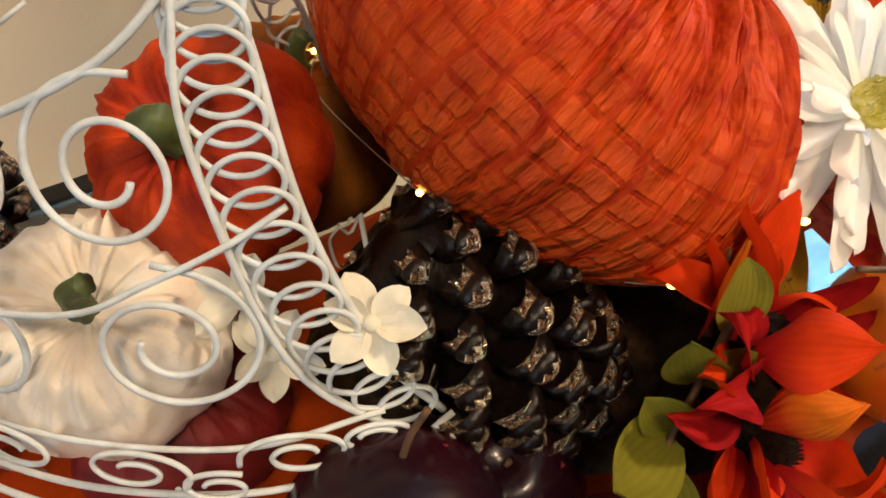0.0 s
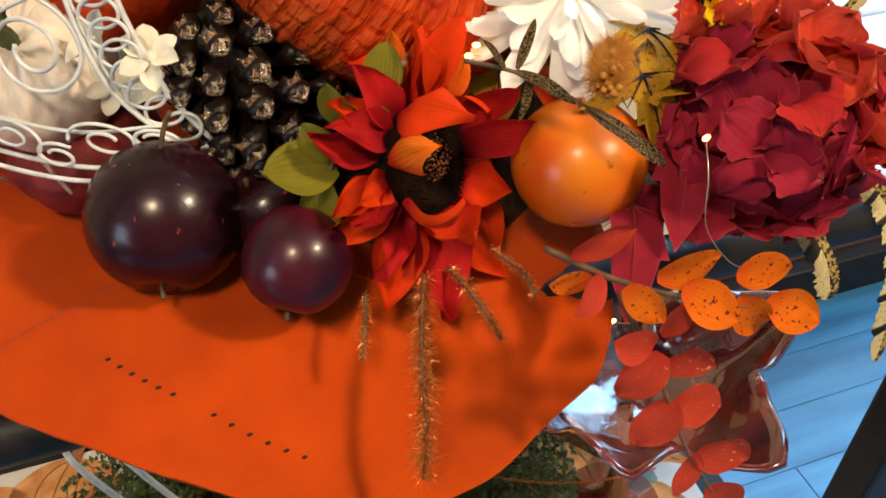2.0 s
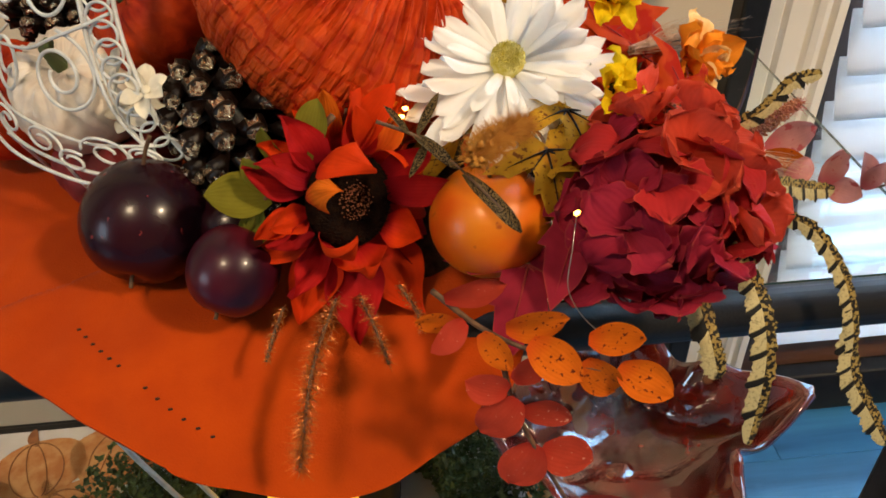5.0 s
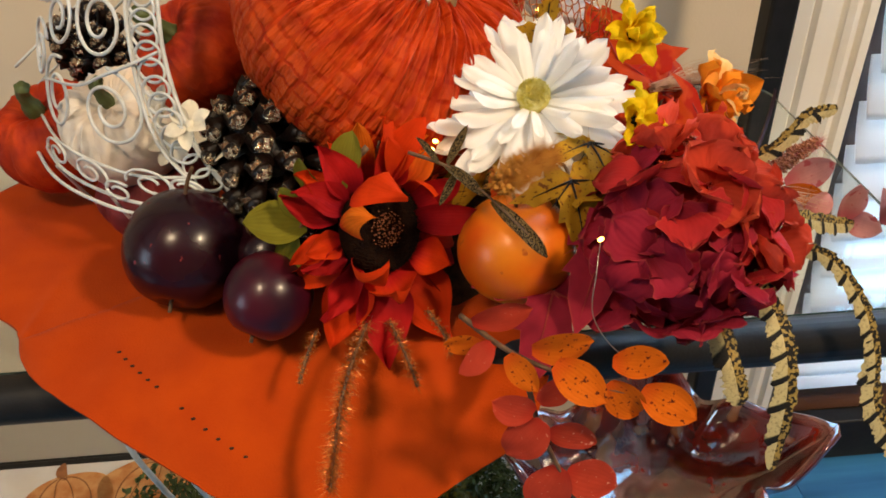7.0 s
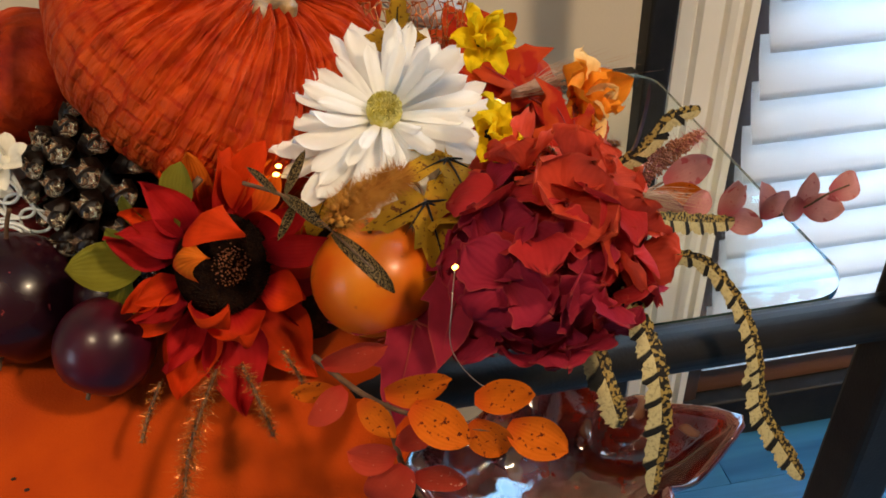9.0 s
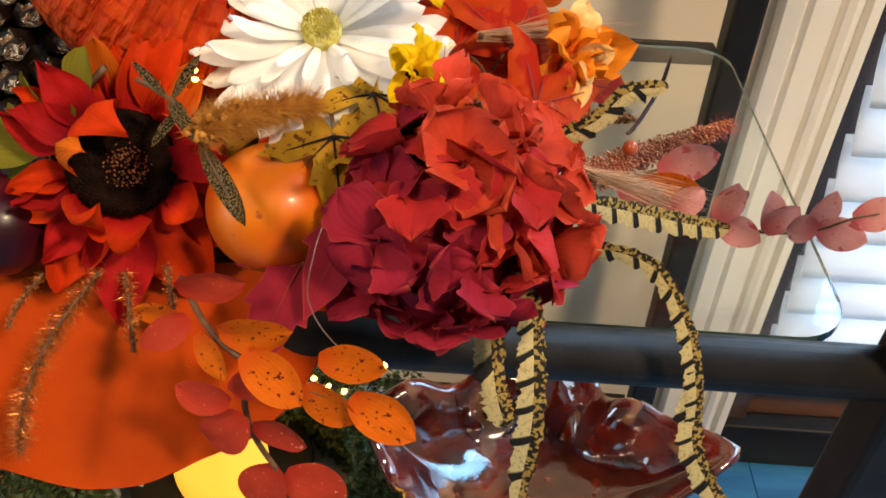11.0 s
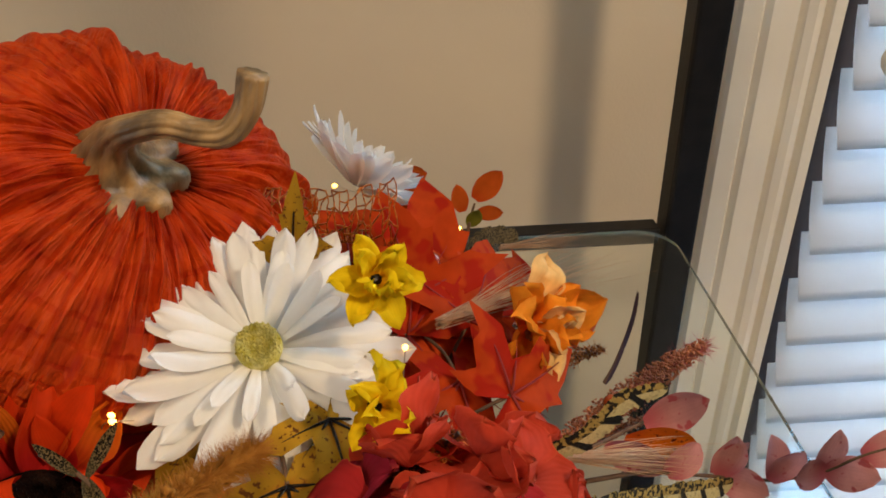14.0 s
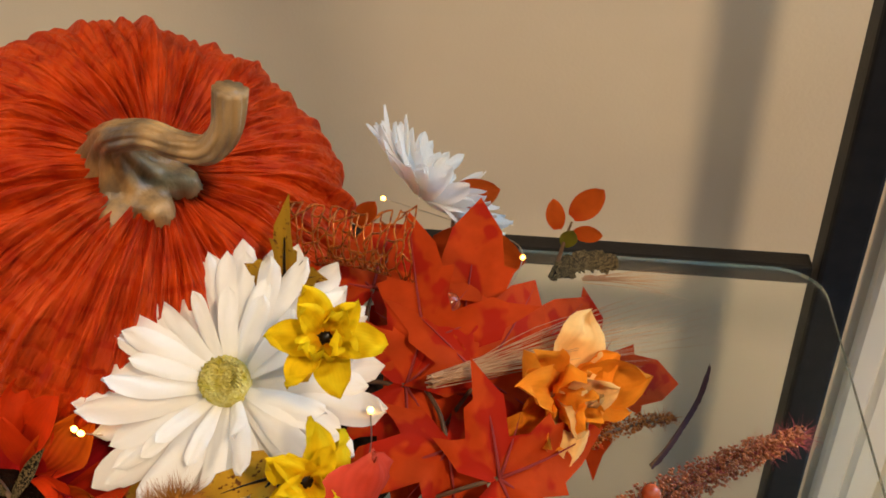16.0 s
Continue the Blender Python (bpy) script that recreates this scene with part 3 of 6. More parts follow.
DARK_GLASS = material("smoked_glass", (0.012, 0.011, 0.009), 0.4, spec=0.2, bump=0)
AMBER = material("amber_art_glass", (0.17, 0.014, 0.006), 0.05, second=(0.03, 0.003, 0.003), scale=34, bump=0.55, bump_scale=38, ior=1.6, spec=1.0, coat=1.0, speck=(0.20, 0.08, 0.035), speck_scale=26, speck_cut=0.63)
PRINT_CLOTH = material("white_cotton", (0.60, 0.57, 0.54), 0.9, second=(0.56, 0.51, 0.46), scale=25, bump=0.3, bump_scale=900)
PRINT_RUST = material("rust_print", (0.42, 0.15, 0.04), 0.9, second=(0.55, 0.28, 0.10), scale=60, bump=0.1)
PRINT_BROWN = material("brown_print", (0.20, 0.075, 0.025), 0.9, second=(0.30, 0.12, 0.04), scale=90, bump=0.1)
PRINT_TEAL = material("teal_print", (0.10, 0.17, 0.14), 0.9, second=(0.22, 0.30, 0.24), scale=70, bump=0.1)
BOXWOOD = material("boxwood_leaf", (0.085, 0.12, 0.026), 0.5, second=(0.035, 0.055, 0.012), scale=40, bump=0.1, per_piece=0.4)
STITCH = material("dark_stitch_hole", (0.03, 0.006, 0.002), 0.9, bump=0)

DAISY = petal_material("white_petal", (0.95, 0.935, 0.90), (0.88, 0.86, 0.74), at=-0.1, veins=0.02, through_light=0.35, mottle=0.97, vary=0.05)
CREAM = petal_material("cream_petal", (0.84, 0.79, 0.66), (0.80, 0.75, 0.60), at=0.0, veins=0.06, through_light=0.1)
SUN_RED = petal_material("red_orange_petal", (0.68, 0.046, 0.005), (0.42, 0.012, 0.010), at=0.38, veins=0.14)
SUN_DARK = petal_material("crimson_petal", (0.44, 0.012, 0.012), (0.22, 0.005, 0.012), at=0.38, veins=0.14)
SUN_ORANGE = petal_material("orange_striped_petal", (0.70, 0.15, 0.010), (0.50, 0.03, 0.006), at=0.5, veins=0.35)
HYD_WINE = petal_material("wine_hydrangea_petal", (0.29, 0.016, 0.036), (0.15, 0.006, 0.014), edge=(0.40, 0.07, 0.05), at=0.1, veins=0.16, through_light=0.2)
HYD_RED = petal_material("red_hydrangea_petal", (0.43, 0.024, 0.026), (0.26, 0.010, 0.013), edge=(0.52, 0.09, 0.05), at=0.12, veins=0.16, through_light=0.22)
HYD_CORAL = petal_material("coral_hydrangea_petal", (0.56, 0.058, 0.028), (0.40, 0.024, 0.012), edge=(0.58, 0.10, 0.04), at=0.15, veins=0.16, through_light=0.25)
YELLOW = petal_material("yellow_petal", (0.97, 0.68, 0.010), (0.82, 0.32, 0.006), at=0.08, veins=0.10, through_light=0.35)
PEACH = petal_material("orange_peach_petal", (0.95, 0.30, 0.020), (0.84, 0.14, 0.008), at=0.15, veins=0.10, through_light=0.22)
PALE = petal_material("pale_peach_petal", (0.95, 0.56, 0.20), (0.90, 0.30, 0.04), at=0.05, veins=0.1, through_light=0.22)
MAPLE_RED = petal_material("red_maple_leaf", (0.58, 0.060, 0.008), (0.40, 0.016, 0.006), at=0.1, veins=0.15, through_light=0.3, spots=(0.40, 0.018, 0.006), spot_scale=55, spot_cut=0.54)
MAPLE_GOLD = petal_material("gold_maple_leaf", (0.50, 0.27, 0.02), (0.46, 0.17, 0.015), at=0.2, veins=0.4, spots=(0.14, 0.05, 0.012))
OVAL_ORANGE = petal_material("orange_speckled_leaf", (0.72, 0.15, 0.008), (0.58, 0.07, 0.008), at=0.15, veins=0.10, spots=(0.12, 0.02, 0.008))
OVAL_RED = petal_material("red_oval_leaf", (0.50, 0.055, 0.028), (0.40, 0.024, 0.015), at=0.1, veins=0.10, spots=(0.62, 0.26, 0.17), spot_scale=420, spot_cut=0.70)
OVAL_PINK = petal_material("pink_oval_leaf", (0.66, 0.28, 0.25), (0.46, 0.11, 0.12), at=0.3, veins=0.1, spots=(0.45, 0.09, 0.09), spot_scale=160, spot_cut=0.62)
OVAL_RUST = petal_material("rust_oval_leaf", (0.60, 0.10, 0.012), (0.48, 0.045, 0.008), at=0.1, veins=0.1)
OLIVE = petal_material("olive_leaf", (0.22, 0.20, 0.022), (0.15, 0.15, 0.02), at=0.1, veins=0.25)
SPECKLED = petal_material("speckled_brown_leaf", (0.20, 0.135, 0.055), (0.10, 0.075, 0.035), at=0.1, veins=0.1, spots=(0.010, 0.008, 0.006), spot_scale=1500, spot_cut=0.50)
PLUM_VANE = material("dark_plum_vane", (0.05, 0.016, 0.025), 0.6, second=(0.03, 0.01, 0.02), scale=90, bump=0.2)
FEATHER = feather_material("barred_feather")


# ---- the orange cloth ----
def smoothstep(a, b, x):
    t = min(1, max(0, (x - a) / (b - a)))
    return t * t * (3 - 2 * t)


HEM = smooth_line([(-0.66, -0.20, 0.816), (-0.61, -0.27, 0.816), (-0.56, -0.322, 0.820), (-0.545, -0.338, 0.820), (-0.512, -0.378, 0.816), (-0.476, -0.402, 0.798),
                   (-0.428, -0.416, 0.776), (-0.373, -0.413, 0.746), (-0.323, -0.405, 0.756), (-0.289, -0.395, 0.772), (-0.267, -0.375, 0.788), (-0.250, -0.34, 0.812), (-0.245, -0.29, 0.814)], 12)


def cloth_point(u, v):
    """u along the hem (-1..1), v from the back edge (0) to the hem (1)."""
    k = (u + 1) / 2 * (len(HEM) - 1)
    i = min(int(k), len(HEM) - 2)
    h = HEM[i].lerp(HEM[i + 1], k - i)
    back = Vector((-0.60 + 0.33 * (u + 1) / 2, -0.13, 0.815))
    s = 1 - (1 - v) ** 1.7
    p = back.lerp(h, s)
    top = 0.819
    p.z = top - (top - h.z) * smoothstep(0.52, 1.0, v) ** 1.25
    over = smoothstep(0.35, 0.9, v)
    p.z += 0.0022 * noise.noise((p.x * 16, p.y * 12, 2.0)) + 0.006 * over * noise.noise((u * 7.0, v * 1.2, 5.0))
    p.y += 0.009 * over * noise.noise((u * 5.0 + 3, v * 1.0, 9.0))
    # the crisp edge of the upper layer where the napkin lies double
    d = (p.x + 0.486) * 0.457 - (p.y + 0.298) * 0.889
    p.z += 0.0048 * smoothstep(-0.0012, 0.0012, d) * (1 - 0.7 * smoothstep(0.004, 0.05, d)) * (1 - smoothstep(0.80, 0.95, v))
    # soft hanging folds below the shelf edge
    p.y -= 0.0045 * smoothstep(0.6, 1.0, v) * math.sin(u * 13 + 1.5 * math.sin(v * 3))
    if p.y > -0.352:
        p.z = max(p.z, TOP + 0.0035)
    return p


def grid_sheet(fn, nu, nv, thick):
    bm = bmesh.new()
    g = [[bm.verts.new(fn(-1 + 2 * i / nu, j / nv)) for i in range(nu + 1)] for j in range(nv + 1)]
    for j in range(nv):
        for i in range(nu):
            bm.faces.new((g[j][i], g[j][i + 1], g[j + 1][i + 1], g[j + 1][i]))
    bmesh.ops.recalc_face_normals(bm, faces=bm.faces)
    bmesh.ops.solidify(bm, geom=bm.faces[:], thickness=thick)
    return bm


napkin = thing("table_napkin", (0, 0, 0), "burnt orange linen napkin draped over the shelf edge", "napkin")
part("cloth", grid_sheet(cloth_point, 190, 110, 0.0012), CLOTH, napkin)
bm = bmesh.new()
bmesh.ops.create_icosphere(bm, subdivisions=1, radius=0.0010, matrix=Matrix.Diagonal((1.5, 1, 0.6, 1)))
hole = finish(bm, "stitch_hole", STITCH)
SEAM = [(-0.255, 0.650), (-0.145, 0.700), (-0.09, 0.733), (0.018, 0.817), (0.073, 0.867)]


def on_seam(t):
    k = min(int(t * 4), 3)
    f = t * 4 - k
    return cloth_point(SEAM[k][0] * (1 - f) + SEAM[k + 1][0] * f, SEAM[k][1] * (1 - f) + SEAM[k + 1][1] * f)


for t in (0.0, 0.05, 0.10, 0.15, 0.20, 0.25, 0.50, 0.55, 0.60, 0.65, 0.70, 0.75):
    place("stitch_hole", hole, napkin, Matrix.Translation(on_seam(t) + Vector((0, -0.0009, 0.0012))))


# ---- pumpkins ----
def ribbed_pumpkin(name, at, axis, R, H, ribs, depth, mat, label, spin=0.0, dimple=0.25, fine=0.0, per_rib=10, nv=48):
    bm = bmesh.new()
    uv = bm.loops.layers.uv.new("UVMap")
    nu = ribs * per_rib
    rings = []
    for j in range(nv + 1):
        ph = math.pi * j / nv
        ring = []
        for i in range(nu):
            a = 2 * math.pi * i / nu
            k = abs(math.sin(a * ribs / 2 + 0.5 * math.sin(2 * a))) ** 0.55
            s = max(math.sin(ph), 1e-3)
            r = R * s ** 0.88 * (1 - depth * (1 - k) * s ** 0.4)
            cave = math.exp(-(s / 0.33) ** 2)
            z = H * math.cos(ph) * (1 - dimple * cave)
            if fine:
                near = math.exp(-((ph - 0.55) / 0.65) ** 2)
                # creases: sharp valleys between soft gathers
                w = 1.7 * abs(noise.noise((math.cos(a) * 10, math.sin(a) * 10, ph * 1.1))) + 1.1 * abs(noise.noise((math.cos(a) * 21, math.sin(a) * 21, ph * 1.6 + 5))) - 0.55
                w += 0.4 * noise.noise((math.cos(a) * 6, math.sin(a) * 6, ph * 4))
                amp = fine * (0.3 + 1.15 * near) * min(1.0, s * 3)
                r += w * amp * s * 0.6
                z += w * amp * abs(math.cos(ph)) * math.copysign(1, math.cos(ph))
            ring.append(bm.verts.new((r * math.cos(a), r * math.sin(a), z)))
        rings.append(ring)
    for j, (a, b) in enumerate(zip(rings, rings[1:])):
        for k in range(nu):
            f = bm.faces.new((a[k], a[(k + 1) % nu], b[(k + 1) % nu], b[k]))
            for lo, (du, dv) in zip(f.loops, ((0, 0), (1, 0), (1, 1), (0, 1))):
                lo[uv].uv = ((k + du) / nu, (j + dv) / nv)
    root = thing(name, m=facing(at, axis, spin), label=label, category="pumpkin")
    me = finish(bm, "body", mat)
    place("body", me, root)
    return root


BIG_AXIS = (0.550, -0.328, 0.768)
big = ribbed_pumpkin("pumpkin", (-0.3356, -0.2181, 0.9461), BIG_AXIS, 0.0960, 0.0595, 9, 0.03, CHECK, "large orange crushed velvet pumpkin with brown stem", 10, 0.2, 0.0058, 60, 90)


def fluted_stem(parent, line, radius, lobes, mat, flare=2.6, label=""):
    """A carved stem in world places: it flares into lobes at its foot and bends to its tip."""
    pts = smooth_line(line, 8)
    inv = parent.matrix_world.inverted()
    bm = bmesh.new()
    n, seg = len(pts), lobes * 6
    side, rings = None, []
    for i, p in enumerate(pts):
        t = i / (n - 1)
        d = (pts[min(i + 1, n - 1)] - pts[max(i - 1, 0)]).normalized()
        if side is None:
            side = d.orthogonal().normalized()
        side = (side - d * side.dot(d)).normalized()
        up = d.cross(side)
        foot = math.exp(-(t / 0.15) ** 1.4)
        ring = []
        for k in range(seg):
            a = 2 * math.pi * k / seg
            lobe = abs(math.cos((a + 1.5 * t) * lobes / 2)) ** 0.7
            r = radius * (1 + flare * foot * (0.80 + 0.20 * lobe)) * (0.80 + 0.20 * lobe) * (1 + 0.12 * smoothstep(0.85, 1, t))
            sink = -0.0025 * foot * (1 - lobe) - 0.010 * foot * smoothstep(0.0, 0.0001, 0.0001 - t)
            ring.append(bm.verts.new(inv @ (p + (side * math.cos(a) + up * math.sin(a)) * r + d * sink)))
        rings.append(ring)
    for a, b in zip(rings, rings[1:]):
        for k in range(seg):
            bm.faces.new((a[k], a[(k + 1) % seg], b[(k + 1) % seg], b[k]))
    bm.faces.new(rings[-1])
    return part("stem", bm, mat, parent, label)


fluted_stem(big, [(-0.3205, -0.2400, 0.9855), (-0.3185, -0.2430, 0.9925), (-0.3135, -0.2500, 1.0020), (-0.3050, -0.2580, 1.0090), (-0.2900, -0.2620, 1.0125), (-0.2790, -0.2625, 1.0090), (-0.2680, -0.2630, 1.0085), (-0.2600, -0.2625, 1.0165), (-0.2555, -0.2620, 1.0305)], 0.0054, 9, STEM, 4.7, "carved brown fluted stem")

sm = ribbed_pumpkin("pumpkin", (-0.455, -0.193, 0.930), (-0.55, -0.35, 0.75), 0.0405, 0.030, 8, 0.09, VELVET, "small orange velvet pumpkin inside the wire basket", 0, 0.35, 0.002, 14, 40)
fluted_stem(sm, [(-0.466, -0.200, 0.944), (-0.472, -0.206, 0.953), (-0.477, -0.214, 0.961), (-0.475, -0.224, 0.966)], 0.005, 5, GREEN_STEM, 0.6, "dark green stem")
wh = ribbed_pumpkin("pumpkin", (-0.504, -0.208, 0.890), (-0.15, -0.45, 0.88), 0.0405, 0.034, 9, 0.07, WHITE_VELVET, "small white velvet pumpkin inside the wire basket", 20, 0.35, 0.003, 12, 40)
fluted_stem(wh, [(-0.509, -0.219, 0.914), (-0.511, -0.225, 0.925), (-0.506, -0.230, 0.930)], 0.0032, 5, GREEN_STEM, 0.6, "dark green stem")
rd = ribbed_pumpkin("pumpkin", (-0.492, -0.213, 0.846), (0, -0.2, 1), 0.040, 0.026, 8, 0.08, RED_VELVET, "dark red velvet pumpkin under the white one", 0, 0.3, 0.002, 12, 36)
fluted_stem(rd, [(-0.492, -0.217, 0.866), (-0.492, -0.2185, 0.872), (-0.490, -0.2195, 0.878)], 0.0030, 5, GREEN_STEM, 0.6, "dark green stem")
o3 = ribbed_pumpkin("pumpkin", (-0.566, -0.165, 0.866), (-0.2, -0.3, 0.9), 0.042, 0.034, 8, 0.08, VELVET, "small orange velvet pumpkin behind the white one", 0, 0.35, 0.002, 12, 36)
fluted_stem(o3, [(-0.573, -0.175, 0.893), (-0.574, -0.179, 0.903), (-0.571, -0.183, 0.91)], 0.0045, 5, GREEN_STEM, 0.6, "dark green stem")
oc = ribbed_pumpkin("pumpkin", (-0.404, -0.140, 0.893), (0, -0.3, 1), 0.048, 0.040, 8, 0.08, OCHRE_VELVET, "small ochre pumpkin behind the large one", 0, 0.3, 0.002, 12, 36)

fluted_stem(oc, [(-0.404, -0.149, 0.925), (-0.404, -0.152, 0.934), (-0.401, -0.154, 0.940)], 0.0040, 5, GREEN_STEM, 0.6, "dark green stem")


# ---- fruit ----
def fruit(name, at, r, mat, label, category, squash=0.95, axis=(0.1, -0.2, 1), nub=True):
    root = thing(name, m=facing(at, axis), label=label, category=category)
    prof_ = [(0.0, -r * squash * 0.93)]
    for k in range(1, 30):
        a = -math.pi / 2 + math.pi * k / 30
        dent = 1 - 0.13 * math.exp(-(math.cos(a) / 0.2) ** 2)
        prof_.append((r * math.cos(a) ** 0.9, r * squash * math.sin(a) * dent))
    prof_.append((0.0, r * squash * 0.85))
    bm = bmesh.new()
    lathe(bm, prof_, 48, lambda a, i: 1 + 0.012 * math.sin(2 * a + 1) - 0.02 * math.exp(-((a - 3.2) / 0.12) ** 2))
    part("skin", bm, mat, root)
    if nub:
        bm = bmesh.new()
        tube(bm, [(0, 0, r * squash * 0.8), (0.0006, 0, r * squash * 0.95), (0.0018, 0.0006, r * squash * 1.1)], 0.0011, 7)
        part("stalk", bm, TWIG, root)
    return root


fruit("plum", (-0.457, -0.303, 0.857), 0.0345, PLUM, "large dark purple artificial plum on the orange cloth", "plum", 0.98, (-0.25, -0.72, -0.55))
fruit("plum", (-0.407, -0.349, 0.855), 0.0232, PLUM_RED, "small dark red artificial plum beside the larger plum", "plum", 1.0, (-0.4, -0.55, -0.6))
fruit("plum", (-0.412, -0.302, 0.848), 0.024, PLUM, "dark purple artificial plum tucked behind the other plums", "plum", 1.0, (-0.35, -0.2, 0.9))
fruit("persimmon", (-0.277, -0.347, 0.873), 0.0305, PERSIMMON, "glossy orange artificial persimmon among the flowers", "fruit", 0.92, (0.0, 0.1, 1))
bm = bmesh.new()
tube(bm, smooth_line([(-0.452, -0.300, 0.889), (-0.4485, -0.300, 0.899), (-0.444, -0.3015, 0.908)], 4), 0.0011, 7)
tagged(part("twig", bm, TWIG, None), "short thin brown twig on the plum", "twig")


# ---- pine cones ----
def pine_cone(at, axis, R, L, turns, label):
    root = thing("pine_cone", m=facing(at, axis), label=label, category="pine cone")
    bm = bmesh.new()
    lathe(bm, [(0, -L)] + [(R * 0.62 * math.cos(math.pi / 2 * k / 10) ** 0.6, -L + 2 * L * (k + 5) / 15) for k in range(-4, 10)] + [(0, L)], 16)
    part("core", bm, CONE, root)
    # one scale: a curved tongue with a thick glittering lip
    bm = bmesh.new()
    s, n = R * 0.64, 7
    g = []
    for j in range(n + 1):
        v = j / n
        w = s * 0.33 * (0.40 + 0.60 * math.sin(v * math.pi * 0.66))
        row = []
        for i in range(5):
            u = -1 + i / 2
            row.append(((u * w * (1 - 0.55 * (max(0, v - 0.7) / 0.3) ** 2)), v * s, 0.10 * s * (1 - u * u) + 0.28 * s * v * v))
        g.append(row)
    top = [[bm.verts.new(p) for p in r] for r in g]
    bot = [[bm.verts.new((p[0], p[1] * 0.99, p[2] - s * (0.09 + 0.40 * (j / n) ** 3))) for p in r] for j, r in enumerate(g)]
    for j in range(n):
        for i in range(4):
            a = bm.faces.new((top[j][i], top[j][i + 1], top[j + 1][i + 1], top[j + 1][i]))
            b = bm.faces.new((bot[j][i], bot[j + 1][i], bot[j + 1][i + 1], bot[j][i + 1]))
            a.material_index = b.material_index = 1 if j >= n - 1 else 0
        for i in (0, 4):
            bm.faces.new((top[j][i], top[j + 1][i], bot[j + 1][i], bot[j][i]))
    for i in range(4):
        bm.faces.new((top[n][i], top[n][i + 1], bot[n][i + 1], bot[n][i])).material_index = 1
    knob = bmesh.new()
    bmesh.ops.create_icosphere(knob, subdivisions=2, radius=1.0)
    for v in knob.verts:
        v.co = Vector((v.co.x * s * 0.25, s * 0.97 + v.co.y * s * 0.15, s * 0.17 + v.co.z * s * 0.20 - 0.05 * s * v.co.x ** 2))
    for f in knob.faces:
        f.material_index = 1 if f.calc_center_median().z > s * 0.12 else 0
    merge(bm, knob, Matrix())
    knob.free()
    me = finish(bm, "scale", CONE)
    me.materials.append(GLITTER)
    count = turns * 5
    for k in range(count):
        t = (k + 0.5) / count
        z = -L * 0.92 + 1.86 * L * t
        shape = math.sin(math.pi * (0.12 + 0.80 * (1 - t) ** 0.9)) ** 0.7
        a = k * 137.5
        sc = (0.62 + 0.45 * shape) * rnd(0.92, 1.08)
        m = pose(0, 0, z, 0, 0, a) @ pose(0, R * 0.38 * shape, 0, -12 + 62 * t + rnd(-6, 6), rnd(-8, 8), rnd(-6, 6)) @ Matrix.Diagonal((sc, sc, sc, 1))
        place("scale", me, root, m)
    return root


pine_cone((-0.407, -0.270, 0.896), (0.42, -0.45, -0.62), 0.035, 0.040, 15, "dark brown pine cone with copper glitter tips")
pine_cone((-0.535, -0.125, 0.905), (-0.3, -0.2, 0.9), 0.027, 0.03, 11, "dark brown glittered pine cone behind the wire basket")

# dark bed that carries the arrangement
bm = bmesh.new()
lathe(bm, [(0, 0.055), (0.05, 0.052), (0.09, 0.035), (0.11, 0.008), (0.112, 0)], 40, lambda a, i: 1 + 0.08 * math.sin(3 * a) + 0.05 * math.sin(7 * a))
bed = tagged(part("moss_bed", bm, DARK_FOAM, None, m=pose(-0.325, -0.23, 0.821) @ Matrix.Diagonal((0.98, 0.8, 1, 1))), "dark brown moss bed under the arrangement", "moss")


# ---- white wire basket ----
CA, CB, CN = Vector((0.846, -0.533, 0.0)), Vector((0.152, 0.241, 0.959)), Vector((-0.511, -0.811, 0.285))
C0 = Vector((-0.488, -0.2565, 0.926))
basket = thing("wire_basket", (-0.488, -0.25, 0.82), "white painted wire basket with scrolls and coils", "basket")
BI = basket.matrix_world.inverted()


def cp(a, b, n=0.0):
    """A place on the basket's front panel, in centimetres across, up and out of it; the panel bulges a little."""
    out = n + 0.35 - 0.035 * (a + 0.5) ** 2 - 0.012 * b * b
    return C0 + CA * a * 0.01 + CB * b * 0.01 + CN * out * 0.01


def wire(name, pts, r=0.0012, seg=8, label="", fine=6):
    bm = bmesh.new()
    tube(bm, [BI @ p for p in smooth_line(pts, fine)], r * 0.8, seg)
    return part(name, bm, WIRE, basket, label)


def spiral(ca, cb, r0, r1, a0, turns, squash=1.0, lean=0.0, n=0.0):
    out = []
    steps = int(abs(turns) * 14)
    for k in range(steps + 1):
        t = k / steps
        r = r0 + (r1 - r0) * t ** 0.8
        a = radians(a0) + t * turns * 2 * math.pi
        x, y = r * math.cos(a), r * math.sin(a) * squash
        out.append(cp(ca + x * math.cos(lean) - y * math.sin(lean), cb + x * math.sin(lean) + y * math.cos(lean), n))
    return out


wire("mouth_rod", [cp(1.5, 9.8), cp(1.89, 8.22), cp(2.29, 6.87), cp(2.99, 3.57), cp(3.93, 0.77), cp(5.2, -2.0), cp(6.6, -4.0)], 0.0016)
wire("inner_rod", [cp(0.5, 9.7), cp(0.58, 8.24), cp(0.48, 5.9), cp(0.93, 3.6), cp(1.87, 0.33), cp(3.13, -2.19), cp(5.6, -4.6)], 0.0013)
coil = []
mid = [(1.0, 9.6), (1.2, 8.0), (1.4, 6.0), (1.9, 3.6), (2.8, 0.8), (4.0, -1.8), (6.0, -4.1)]
for k in range(19 * 14 + 1):
    t = k / (19 * 14) * (len(mid) - 1)
    i = min(int(t), len(mid) - 2)
    f = t - i
    x, y = mid[i][0] * (1 - f) + mid[i + 1][0] * f, mid[i][1] * (1 - f) + mid[i + 1][1] * f
    a = 2 * math.pi * k / 14
    coil.append(cp(x + 1.0 * math.cos(a), y + 0.85 * math.sin(a), 0.22 * math.sin(a + 1)))
